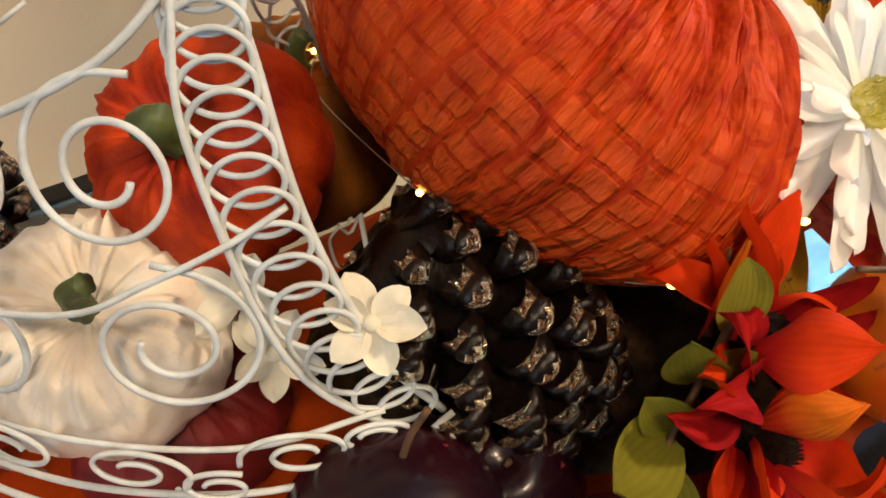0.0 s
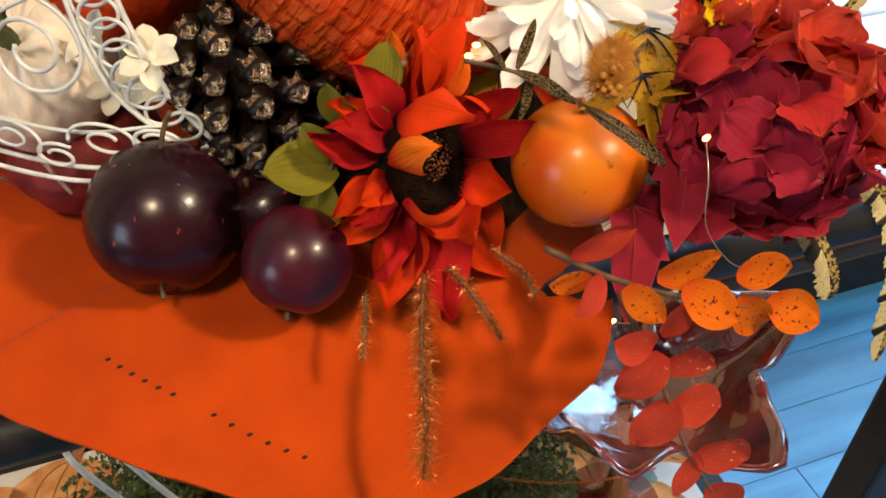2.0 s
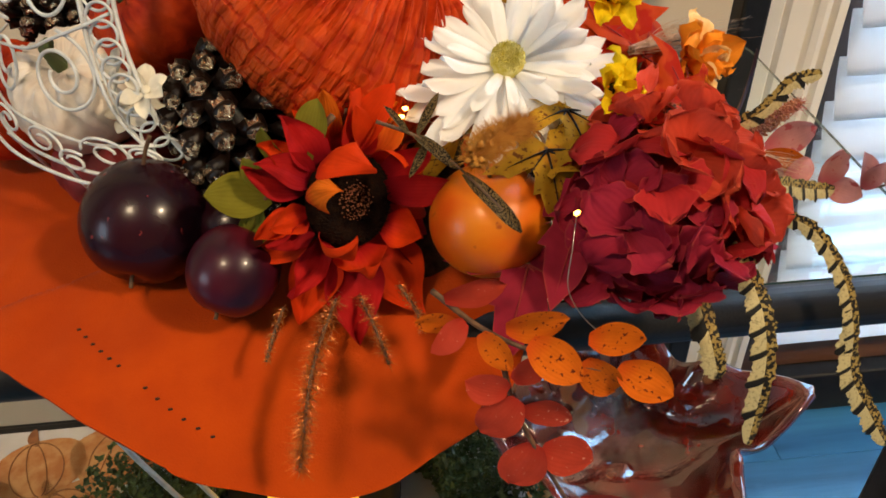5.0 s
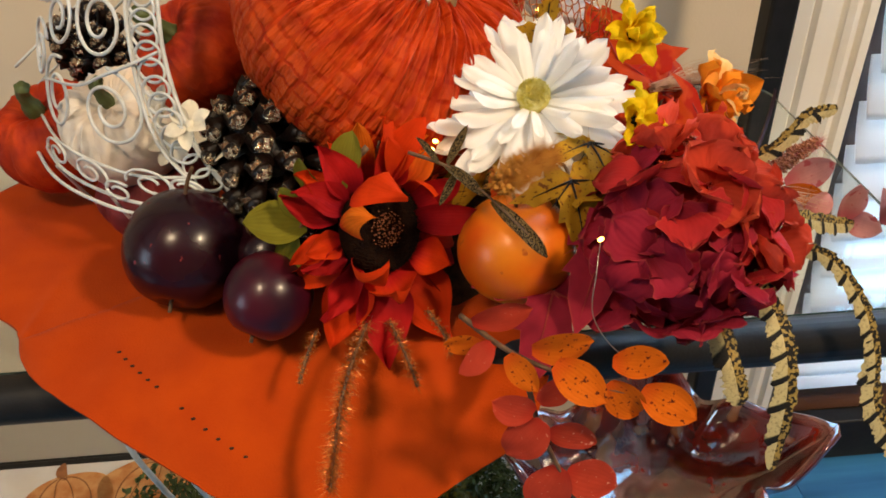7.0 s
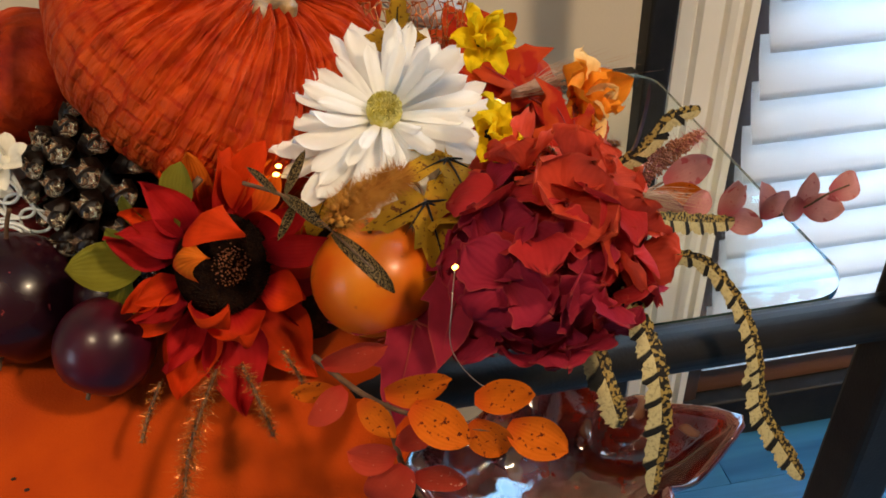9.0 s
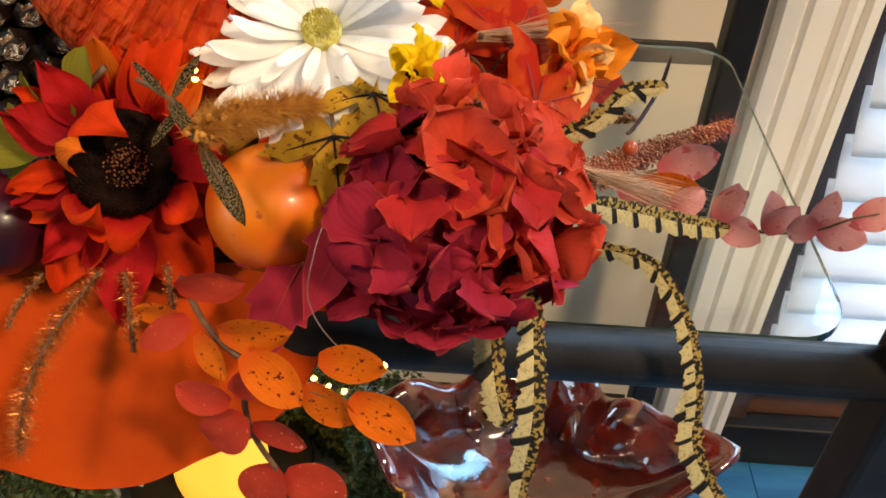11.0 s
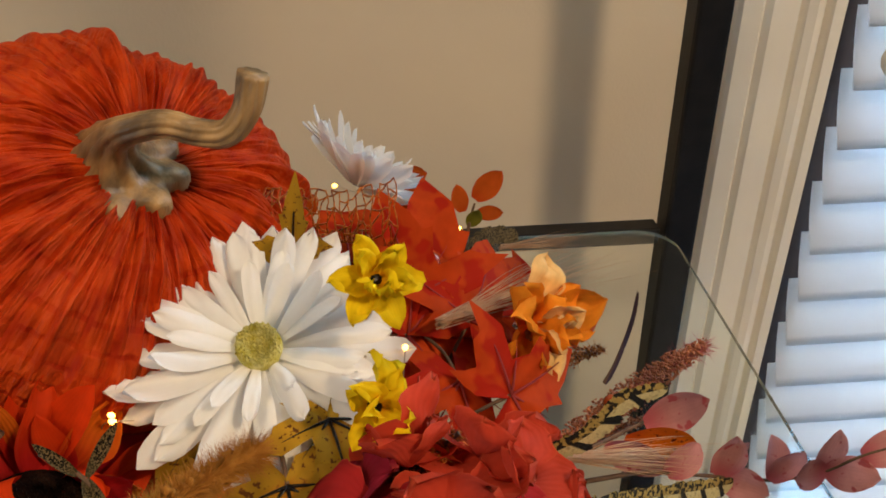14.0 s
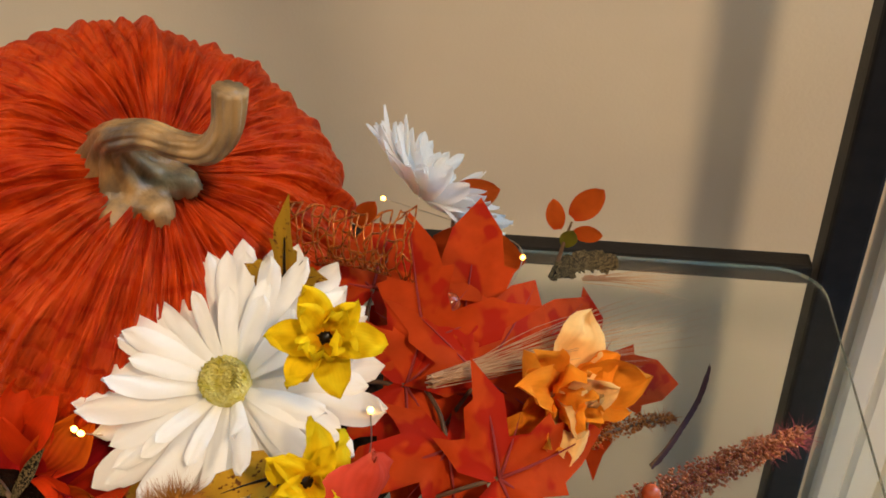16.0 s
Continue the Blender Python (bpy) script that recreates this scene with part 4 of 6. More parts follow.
wire("coil", coil, 0.0011, 7, fine=2)
wire("scroll", spiral(-1.35, 4.3, 2.35, 0.6, 40, 1.75, 1.05, 0.5), 0.0013, fine=3)
wire("scroll", spiral(-0.5, -0.4, 2.75, 0.7, 100, -1.8, 0.86, -0.15), 0.0013, fine=3)
wire("scroll", spiral(-5.8, -0.5, 2.25, 0.6, 60, 1.7, 1.1, 0.2), 0.0013, fine=3)
wire("scroll", spiral(-5.6, 4.0, 2.1, 0.55, 150, -1.7, 1.0, 0.2), 0.0013, fine=3)
wire("scroll", spiral(-9.2, 1.6, 2.0, 0.55, 20, 1.6, 1.1, 0.1), 0.0013, fine=3)
wire("brace", [cp(-7.5, 0.2, 0.2), cp(-2.97, 0.63, 0.2), cp(-0.8, 1.5, 0.2), cp(1.25, 2.43, 0.2), cp(2.8, 3.3, 0.1)], 0.0012)
wire("top_ridge", [cp(-9.5, 4.6), cp(-6.0, 5.0), cp(-3.46, 5.74), cp(-1.09, 6.9), cp(0.4, 8.3), cp(1.5, 9.8)], 0.0015)
# base hoops and the scrolls between them
base = [(6.9, -4.0), (5.2, -4.9), (1.6, -5.4), (-2.5, -5.2), (-6.0, -4.9), (-10.0, -4.4)]
wire("base_hoop", [cp(a, b, 0.3) for a, b in base], 0.0014)
wire("base_hoop", [cp(a, b - 0.45, 0.9) for a, b in base], 0.0014)
wire("base_hoop", [cp(a - 0.3, b + 1.6, 0.1) for a, b in base[1:]], 0.0012)
for a, b, r, st_, tn in ((2.6, -4.0, 1.75, 200, -1.5), (-2.0, -4.2, 1.7, 330, 1.5), (-5.6, -3.9, 1.7, 200, -1.5), (4.6, -3.9, 1.0, 20, 1.4), (0.3, -4.9, 1.2, 60, 1.3)):
    wire("base_scroll", spiral(a, b, r, 0.45, st_, tn, 0.52, -0.12, 0.5), 0.0011, 7, fine=3)
# far side of the mouth
far = [cp(1.5, 9.8), Vector((-0.430, -0.190, 0.995)), Vector((-0.402, -0.158, 0.950)), Vector((-0.392, -0.16, 0.90)), Vector((-0.40, -0.19, 0.85))]
wire("mouth_rod", far, 0.0015)
fl = smooth_line(far, 10)
fc = []
for k in range(len(fl) * 4):
    p = fl[min(k // 4, len(fl) - 1)]
    a = 2 * math.pi * k / 10
    fc.append(p + Vector((-0.007, 0.004, 0.0)) + Vector((0.007 * math.cos(a), 0, 0.007 * math.sin(a))))
wire("coil", fc, 0.0009, 6, fine=2)
bk = [Vector((-0.60, -0.12, 0.90)), Vector((-0.54, -0.10, 0.945)), Vector((-0.49, -0.13, 0.985)), cp(0.5, 9.7)]
wire("back_rod", bk, 0.0013)
bk2 = [p + Vector((0.004, 0.0, -0.02)) for p in bk[:3]]
wire("back_rod", bk2, 0.0011)
# feet that carry the hoops on the cloth
for a in (4.6, -1.0, -7.0):
    q = cp(a, -5.2, 0.2)
    wire("foot", [q, Vector((q.x + 0.004, q.y + 0.012, 0.85)), Vector((q.x + 0.008, q.y + 0.03, 0.8215))], 0.0012)


# ---- flowers ----
def ring_of(parent, name, mesh_list, count, r0, tilt, jitter=5, scale=(0.9, 1.05), lift=0.0, phase=0.0, reach=None):
    for k in range(count):
        a = phase + 360.0 * k / count + rnd(-jitter, jitter)
        s = rnd(*scale) * (reach(radians(a)) if reach else 1.0)
        m = pose(0, 0, lift, 0, 0, a) @ pose(0, r0, 0, tilt + rnd(-jitter, jitter), rnd(-jitter, jitter) * 1.5, 0) @ Matrix.Diagonal((s, s, s, 1))
        place(name, random.choice(mesh_list), parent, m)


POLLEN = material("yellow_green_pollen", (0.62, 0.52, 0.06), 0.85, second=(0.80, 0.74, 0.30), scale=260, bump=1.0, bump_scale=650)


def daisy(at, normal, R, label, spin=0, cupped=0.0):
    root = thing("daisy", m=facing(at, normal, spin), label=label, category="flower")
    ms = [sheet(blade(R * rnd(0.80, 0.90), R * rnd(0.185, 0.215), STRAP, cup=rnd(-0.30, 0.04), curl=rnd(-0.38, 0.22), ruffle=0.05, seed=k + 3, nu=6, nv=12, twist=rnd(-0.15, 0.15), start_curl=rnd(0.0, 0.22)), "petal", DAISY) for k in range(9)]
    ring_of(root, "petal", ms, 30, R * 0.13, 0 + cupped, 5, (0.96, 1.07), 0.0)
    ring_of(root, "petal", ms, 24, R * 0.12, 9 + cupped, 7, (0.78, 0.96), 0.0025, 9)
    ring_of(root, "petal", ms, 17, R * 0.12, 24 + cupped, 12, (0.48, 0.74), 0.005, 4)
    bm = bmesh.new()
    lathe(bm, [(0, 0.0068), (R * 0.055, 0.0072), (R * 0.09, 0.0095), (R * 0.125, 0.0112), (R * 0.148, 0.0100), (R * 0.155, 0.006), (R * 0.14, 0.0)], 28)
    c = part("flower_centre", bm, POLLEN, root, "yellow-green pollen centre")
    bm = bmesh.new()
    for k in range(150):
        rr, a = R * 0.148 * math.sqrt(k / 150), k * 2.39996
        h = 0.0068 + 0.0042 * smoothstep(R * 0.05, R * 0.125, rr) - 0.002 * smoothstep(R * 0.13, R * 0.15, rr)
        bmesh.ops.create_cone(bm, segments=4, radius1=0.0007, radius2=0.0003, depth=0.0022, matrix=pose(rr * math.cos(a), rr * math.sin(a), h + 0.0008, rnd(-20, 20), rnd(-20, 20), 0))
    part("pollen", bm, POLLEN, c, kind="stuff")
    return root


daisy((-0.262, -0.2945, 0.930), (0.02, -0.56, 0.83), 0.0575, "large white artificial daisy with yellow-green centre", 8)
daisy((-0.228, -0.141, 0.922), (0.60, 0.40, 0.68), 0.047, "white artificial daisy seen from behind the arrangement", 0, 22)


def sunflower(at, normal, R):
    root = thing("sunflower", m=facing(at, normal), label="dark red and orange artificial sunflower with black centre", category="flower")
    tones = (SUN_RED, SUN_DARK, SUN_RED, SUN_ORANGE, SUN_RED, SUN_RED, SUN_ORANGE, SUN_DARK, SUN_RED, SUN_DARK)
    ms = [sheet(blade(R * rnd(0.70, 0.86), R * rnd(0.42, 0.54), POINT, cup=rnd(0.18, 0.42), curl=rnd(-1.1, 0.3), ruffle=0.19, seed=k, twist=rnd(-0.5, 0.5), nu=8, nv=14, busy=1.1), "petal", mt) for k, mt in enumerate(tones)]
    short = [sheet(blade(R * rnd(0.50, 0.62), R * rnd(0.40, 0.50), POINT, cup=rnd(0.2, 0.5), curl=rnd(0.3, 1.5), ruffle=0.14, seed=k + 50, twist=rnd(-0.5, 0.5), nu=8, nv=12), "petal", mt) for k, mt in enumerate(tones)]
    # the side towards the plums is crowded and short, the lower petals hang long
    crowd = lambda a: 0.98 - 0.40 * max(0.0, math.sin(a)) - 0.16 * max(0.0, math.cos(a)) + 0.22 * max(0.0, -math.cos(a))
    ring_of(root, "petal", ms, 13, R * 0.33, -8, 9, (0.96, 1.10), -0.005, 0, crowd)
    ring_of(root, "petal", ms, 12, R * 0.34, 14, 12, (0.84, 1.00), -0.001, 14, crowd)
    ring_of(root, "petal", short, 7, R * 0.38, 46, 16, (0.66, 0.92), 0.003, 5)
    bm = bmesh.new()
    lathe(bm, [(0, 0.007), (R * 0.08, 0.0085), (R * 0.18, 0.008), (R * 0.28, 0.0115), (R * 0.36, 0.009), (R * 0.385, 0.002), (R * 0.3, -0.006), (0, -0.008)], 32)
    c = part("flower_centre", bm, material("dark_seed_disc", (0.006, 0.003, 0.003), 0.9, spec=0.05, second=(0.018, 0.008, 0.004), scale=200, bump=1.0, bump_scale=500), root, "near-black fuzzy seed centre with a copper middle")
    bm = bmesh.new()
    for k in range(520):
        rr, a = R * 0.37 * math.sqrt(k / 520), k * 2.39996
        h = 0.0085 + 0.003 * smoothstep(R * 0.2, R * 0.3, rr) - 0.004 * smoothstep(R * 0.31, R * 0.38, rr)
        bmesh.ops.create_cone(bm, segments=3, radius1=0.0006, radius2=0.0001, depth=0.0042, matrix=pose(rr * math.cos(a), rr * math.sin(a), h, rnd(-25, 25), rnd(-25, 25), 0))
    part("seed_fuzz", bm, material("seed_fuzz", (0.010, 0.005, 0.003), 0.8, spec=0.08, second=(0.015, 0.008, 0.005), scale=300, bump=0), c, kind="stuff")
    bm = bmesh.new()
    for k in range(170):
        rr, a = R * 0.15 * math.sqrt(k / 170), k * 2.39996
        bmesh.ops.create_icosphere(bm, subdivisions=1, radius=0.0006, matrix=pose(rr * math.cos(a) + rnd(-0.0012, 0.0012), rr * math.sin(a) + rnd(-0.0012, 0.0012), 0.0100 + rnd(-0.001, 0.0008)) @ Matrix.Scale(rnd(0.4, 0.9), 4))
    part("seed_dust", bm, COPPER, c, kind="stuff")
    return root


sunflower((-0.349, -0.336, 0.8845), (0.62, -0.71, 0.32), 0.0635)


def hydrangea(at, R):
    root = thing("hydrangea", at, "full wine red and coral artificial hydrangea head", "flower")
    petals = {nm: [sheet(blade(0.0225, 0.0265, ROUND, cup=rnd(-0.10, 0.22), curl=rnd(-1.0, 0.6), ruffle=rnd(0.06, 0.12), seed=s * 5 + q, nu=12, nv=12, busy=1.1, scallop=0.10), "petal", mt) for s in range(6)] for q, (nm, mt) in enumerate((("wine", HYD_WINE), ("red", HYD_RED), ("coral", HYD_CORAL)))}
    bm = bmesh.new()
    bmesh.ops.create_icosphere(bm, subdivisions=1, radius=0.0012)
    eye = finish(bm, "floret", HYD_WINE)
    n = 58
    for k in range(n):
        z = 1 - 2 * (k + 0.5) / n
        if z < -0.86:
            continue
        a = k * 2.39996
        d = Vector((math.cos(a) * math.sqrt(1 - z * z), math.sin(a) * math.sqrt(1 - z * z), z))
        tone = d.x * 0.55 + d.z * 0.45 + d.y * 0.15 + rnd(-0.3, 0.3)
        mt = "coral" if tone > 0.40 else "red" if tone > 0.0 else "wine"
        dd = (d + Vector((rnd(-0.4, 0.4), rnd(-0.4, 0.4), rnd(-0.35, 0.35)))).normalized()
        s = rnd(0.86, 1.12)
        fl_ = place("floret", eye, root, facing(d * R * rnd(0.76, 0.97), dd, rnd(0, 90)) @ Matrix.Diagonal((s, s, s, 1)))
        for q in range(4):
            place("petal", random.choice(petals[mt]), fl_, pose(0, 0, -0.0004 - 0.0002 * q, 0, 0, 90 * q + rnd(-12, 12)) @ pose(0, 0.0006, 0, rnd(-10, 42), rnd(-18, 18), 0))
    bm = bmesh.new()
    bmesh.ops.create_icosphere(bm, subdivisions=3, radius=R * 0.6)
    part("core", bm, HYD_WINE, root)
    return root


hydrangea((-0.1965, -0.366, 0.887), 0.0470)


def small_flower(name, at, normal, R, mats, count, label, centre, spin=0, tilt=18, wide=0.62, rings=1, ragged=1.0):
    root = thing(name, m=facing(at, normal, spin), label=label, category="flower")
    ms = [sheet(blade(R, R * wide, OVAL, cup=rnd(0.1, 0.4), curl=rnd(-0.9, 0.8) * ragged, ruffle=0.26 * ragged, busy=1.6, twist=rnd(-0.4, 0.4) * ragged, seed=k + 20, nu=6, nv=9), "petal", mats[k % len(mats)]) for k in range(5)]
    for q in range(rings):
        ring_of(root, "petal", ms, count, R * 0.12, tilt + 30 * q, 14, (0.85 - 0.15 * q, 1.05 - 0.15 * q), 0.002 * q, 30 * q)
    bm = bmesh.new()
    lathe(bm, [(0, 0.0022), (R * 0.12, 0.0022), (R * 0.19, 0.0008), (R * 0.17, -0.002), (0, -0.003)], 14)
    part("flower_centre", bm, centre, root)
    return root


small_flower("yellow_flower", (-0.216, -0.309, 0.970), (0.30, -0.68, 0.6), 0.0178, [YELLOW], 6, "bright yellow silk flower with dark centre", CONE, 10, 20, 0.66, 2, 1.3)
small_flower("yellow_flower", (-0.2185, -0.336, 0.936), (0.60, -0.62, 0.40), 0.0172, [YELLOW], 6, "bright yellow silk flower below the first yellow one", CONE, 40, 24, 0.66, 2, 1.3)
small_flower("orange_lily", (-0.150, -0.258, 0.906), (0.70, -0.55, 0.35), 0.033, [PEACH, PALE, PEACH, PEACH, PALE], 6, "orange and peach ruffled artificial lily", COPPER, 15, 16, 0.66, 3, 1.0)
small_flower("white_narcissus", (-0.4465, -0.278, 0.9215), (-0.25, -0.62, 0.74), 0.0135, [CREAM], 6, "small cream narcissus on the wire basket", CREAM, 10, 6, 0.74, 1, 0.25)
small_flower("white_narcissus", (-0.470, -0.246, 0.917), (-0.6, -0.5, 0.5), 0.0165, [CREAM], 5, "white silk flower inside the wire basket", CREAM, 0, 20, 0.7, 1, 0.3)
small_flower("white_narcissus", (-0.466, -0.252, 0.897), (-0.2, -0.6, 0.7), 0.014, [CREAM], 5, "white silk flower hanging inside the wire basket", CREAM, 30, 15, 0.7, 1, 0.3)


# ---- leaves ----
MAPLE = [(-90, 0.08), (-66, 0.30), (-52, 0.38), (-42, 0.56), (-34, 0.42), (-22, 0.36), (-10, 0.58), (-2, 0.62), (6, 0.92), (14, 0.70), (22, 0.62), (34, 0.32), (50, 0.40), (58, 0.64), (66, 0.60), (76, 0.80), (90, 1.10)]


def maple_mesh(size, mat, bend, seed, thin=1.0):
    out = MAPLE + [(180 - a, r) for a, r in MAPLE[-2::-1]]
    bm = bmesh.new()
    uv = bm.loops.layers.uv.new("UVMap")
    rings = []
    for f in (0.0, 0.35, 0.7, 1.0):
        ring = []
        for a, r in out:
            x, y = math.cos(radians(a)) * r * f * size * thin, math.sin(radians(a)) * r * f * size
            ridge = abs(math.sin(radians(a - 90) * 2.6)) * 0.05 * size * f
            z = -bend * (x * x + y * y) / size + ridge + 0.20 * size * f * noise.noise((x / size * 2 + seed, y / size * 2, seed))
            ring.append(((x, y, z), (0.5 + x / size / 2.2, f)))
        rings.append(ring)
    vs = [[(bm.verts.new(p), q) for p, q in ring] for ring in rings[1:]]
    c = (bm.verts.new((0, 0, 0)), (0.5, 0))
    n = len(out)

    def face(*q):
        f = bm.faces.new([k[0] for k in q])
        for lo, k in zip(f.loops, q):
            lo[uv].uv = k[1]
    for k in range(n - 1):
        face(c, vs[0][k], vs[0][k + 1])
        for j in range(2):
            face(vs[j][k], vs[j + 1][k], vs[j + 1][k + 1], vs[j][k + 1])
    return sheet(bm, "leaf_blade", mat)


def maple(at, tip, normal, size, mat, label, bend=0.3, seed=0, thin=1.0):
    root = thing("maple_leaf", m=along(at, Vector(tip) - Vector(at), normal), label=label, category="leaf", group="maple leaves")
    place("leaf_blade", maple_mesh(size, mat, bend, seed, thin), root)
    bm = bmesh.new()
    for a, r in ((90, 1.0), (40, 0.55), (140, 0.55), (10, 0.7), (170, 0.7)):
        e = Vector((math.cos(radians(a)) * thin, math.sin(radians(a)), 0)) * size * r
        pts = [e * t + Vector((0, 0, -bend * (e * t).length_squared / size + 0.0008)) for t in (0, 0.25, 0.5, 0.75, 0.95)]
        tube(bm, pts, lambda t: 0.0007 * (1.05 - t), 5)
    part("vein", bm, CONE if mat == MAPLE_GOLD else HYD_WINE, root)
    bm = bmesh.new()
    tube(bm, smooth_line([(0, 0, 0), (0, -size * 0.25, -0.003), (0.002, -size * 0.5, -0.012)], 4), 0.0009, 6)
    part("leaf_stalk", bm, TWIG, root)
    return root


maple((-0.192, -0.232, 0.905), (-0.190, -0.180, 0.945), (0.2, -0.75, 0.6), 0.066, MAPLE_RED, "large red orange artificial maple leaf standing upright", 0.15, 1, 0.85)
maple((-0.170, -0.225, 0.885), (-0.128, -0.165, 0.905), (0.1, -0.7, 0.7), 0.055, MAPLE_RED, "red artificial maple leaf leaning back", 0.2, 2)
maple((-0.205, -0.270, 0.915), (-0.155, -0.262, 0.905), (0.25, -0.6, 0.75), 0.06, MAPLE_RED, "dark red artificial maple leaf among the flowers", 0.35, 3)
maple((-0.185, -0.290, 0.905), (-0.172, -0.325, 0.875), (0.5, -0.4, 0.75), 0.055, MAPLE_RED, "dark red artificial maple leaf lying over others", 0.35, 4)
maple((-0.230, -0.225, 0.925), (-0.235, -0.165, 0.935), (0.1, -0.6, 0.8), 0.06, MAPLE_RED, "orange red artificial maple leaf behind the daisy", 0.3, 5)
maple((-0.140, -0.205, 0.868), (-0.095, -0.19, 0.86), (0.2, -0.6, 0.75), 0.05, MAPLE_RED, "red artificial maple leaf near the lily", 0.3, 6)
maple((-0.252, -0.325, 0.896), (-0.222, -0.368, 0.918), (0.1, -0.35, 0.9), 0.055, MAPLE_GOLD, "mottled golden artificial maple leaf below the daisy", 0.2, 7)
maple((-0.250, -0.345, 0.910), (-0.243, -0.375, 0.882), (0.15, -0.85, 0.45), 0.036, MAPLE_GOLD, "small golden artificial maple leaf over the persimmon", 0.3, 8)
maple((-0.236, -0.322, 0.918), (-0.226, -0.348, 0.908), (0.4, -0.6, 0.6), 0.035, MAPLE_GOLD, "brown orange artificial maple leaf beside the daisy", 0.3, 9)
maple((-0.250, -0.262, 0.955), (-0.246, -0.262, 0.985), (0.1, -0.8, 0.5), 0.03, MAPLE_GOLD, "small ochre artificial leaf above the daisy", 0.2, 10, 0.6)
maple((-0.235, -0.365, 0.888), (-0.255, -0.40, 0.872), (-0.3, -0.7, 0.6), 0.045, HYD_WINE, "wine red leaf under the hydrangea", 0.3, 11)
maple((-0.262, -0.372, 0.862), (-0.275, -0.405, 0.848), (0.0, -0.6, 0.75), 0.045, HYD_WINE, "dark wine leaf below the persimmon", 0.3, 12)
maple((-0.285, -0.270, 0.890), (-0.300, -0.305, 0.892), (-0.3, -0.35, 0.88), 0.052, MAPLE_GOLD, "brown golden artificial maple leaf tucked under the daisy", 0.2, 16)
maple((-0.262, -0.290, 0.892), (-0.285, -0.325, 0.905), (-0.4, -0.35, 0.85), 0.045, MAPLE_RED, "dull red artificial maple leaf behind the persimmon", 0.25, 17)
maple((-0.178, -0.262, 0.915), (-0.160, -0.225, 0.930), (0.3, -0.75, 0.55), 0.052, MAPLE_RED, "bright red artificial maple leaf behind the yellow flowers", 0.25, 13)
maple((-0.200, -0.255, 0.925), (-0.212, -0.228, 0.955), (0.0, -0.8, 0.6), 0.05, MAPLE_RED, "orange red artificial maple leaf under the lace ribbon", 0.25, 14)
maple((-0.165, -0.300, 0.905), (-0.135, -0.280, 0.905), (0.4, -0.7, 0.6), 0.046, MAPLE_RED, "red artificial maple leaf above the feathers", 0.35, 15)


# ---- sprigs ----
def sprig(stem_pts, leaves, label, wide=0.55, normal=(0, -1, 0.15), stem_r=0.0014, mats=(OVAL_ORANGE,), curl=0.35, group="", size=1.0):
    """A twig in world places with oval leaves from foot to tip."""
    base = Vector(stem_pts[0])
    root = thing("leaf_sprig", base, label, "leaf sprig", group)
    bm = bmesh.new()
    tube(bm, [p - base for p in smooth_line(stem_pts, 6)], lambda t: stem_r * (1.1 - 0.6 * t), 7)
    part("twig", bm, TWIG, root)
    for k, (a, b, mi) in enumerate(leaves):
        a, b = Vector(a), Vector(b)
        b = a.lerp(b, size)
        d = b - a
        bm = blade(d.length, d.length * wide, OVAL, cup=rnd(0.05, 0.22), curl=rnd(-curl, curl), ruffle=0.06, seed=k + 40, nu=6, nv=10)
        me = sheet(bm, "leaf", mats[mi % len(mats)])
        n = Vector(normal) + Vector((rnd(-0.35, 0.35), rnd(-0.1, 0.1), rnd(-0.3, 0.3)))
        place("leaf", me, root, Matrix.Translation(-base) @ along(a, d, n))
    return root


Y = -0.43
sprig([(-0.281, -0.400, 0.841), (-0.277, -0.425, 0.824), (-0.264, Y, 0.791), (-0.244, Y, 0.744), (-0.219, Y, 0.698)],
      [((-0.281, Y, 0.838), (-0.309, Y - 0.004, 0.853), 1), ((-0.279, Y, 0.845), (-0.254, Y + 0.003, 0.860), 3), ((-0.276, Y, 0.832), (-0.303, Y - 0.006, 0.803), 1),
       ((-0.273, Y, 0.826), (-0.240, Y, 0.817), 1), ((-0.266, Y, 0.799), (-0.286, Y - 0.005, 0.760), 2), ((-0.263, Y, 0.795), (-0.225, Y, 0.776), 1),
       ((-0.244, Y, 0.748), (-0.254, Y - 0.004, 0.710), 0), ((-0.241, Y, 0.750), (-0.198, Y, 0.728), 2), ((-0.226, Y, 0.712), (-0.202, Y - 0.003, 0.662), 2)],
      "hanging sprig of red and orange oval artificial leaves", 0.78, mats=(OVAL_RED, OVAL_RED, OVAL_RED, OVAL_RED), size=0.68)
sprig([(-0.310, -0.385, 0.862), (-0.293, -0.410, 0.862), (-0.276, -0.426, 0.862), (-0.248, -0.432, 0.852), (-0.230, -0.432, 0.846)],
      [((-0.292, -0.42, 0.866), (-0.278, -0.434, 0.850), 0), ((-0.282, -0.424, 0.872), (-0.249, -0.428, 0.874), 0), ((-0.272, -0.428, 0.866), (-0.246, -0.436, 0.844), 0),
       ((-0.248, -0.432, 0.856), (-0.229, -0.436, 0.830), 0), ((-0.232, -0.432, 0.850), (-0.2025, -0.436, 0.830), 0), ((-0.245, -0.425, 0.862), (-0.214, -0.424, 0.858), 0),
       ((-0.298, -0.412, 0.866), (-0.316, -0.428, 0.860), 1), ((-0.306, -0.40, 0.870), (-0.272, -0.40, 0.876), 2), ((-0.302, -0.41, 0.864), (-0.324, -0.41, 0.868), 0)],
      "sprig of orange speckled oval artificial leaves", 0.64, size=0.84, mats=(OVAL_ORANGE, OVAL_RED, OVAL_RED))
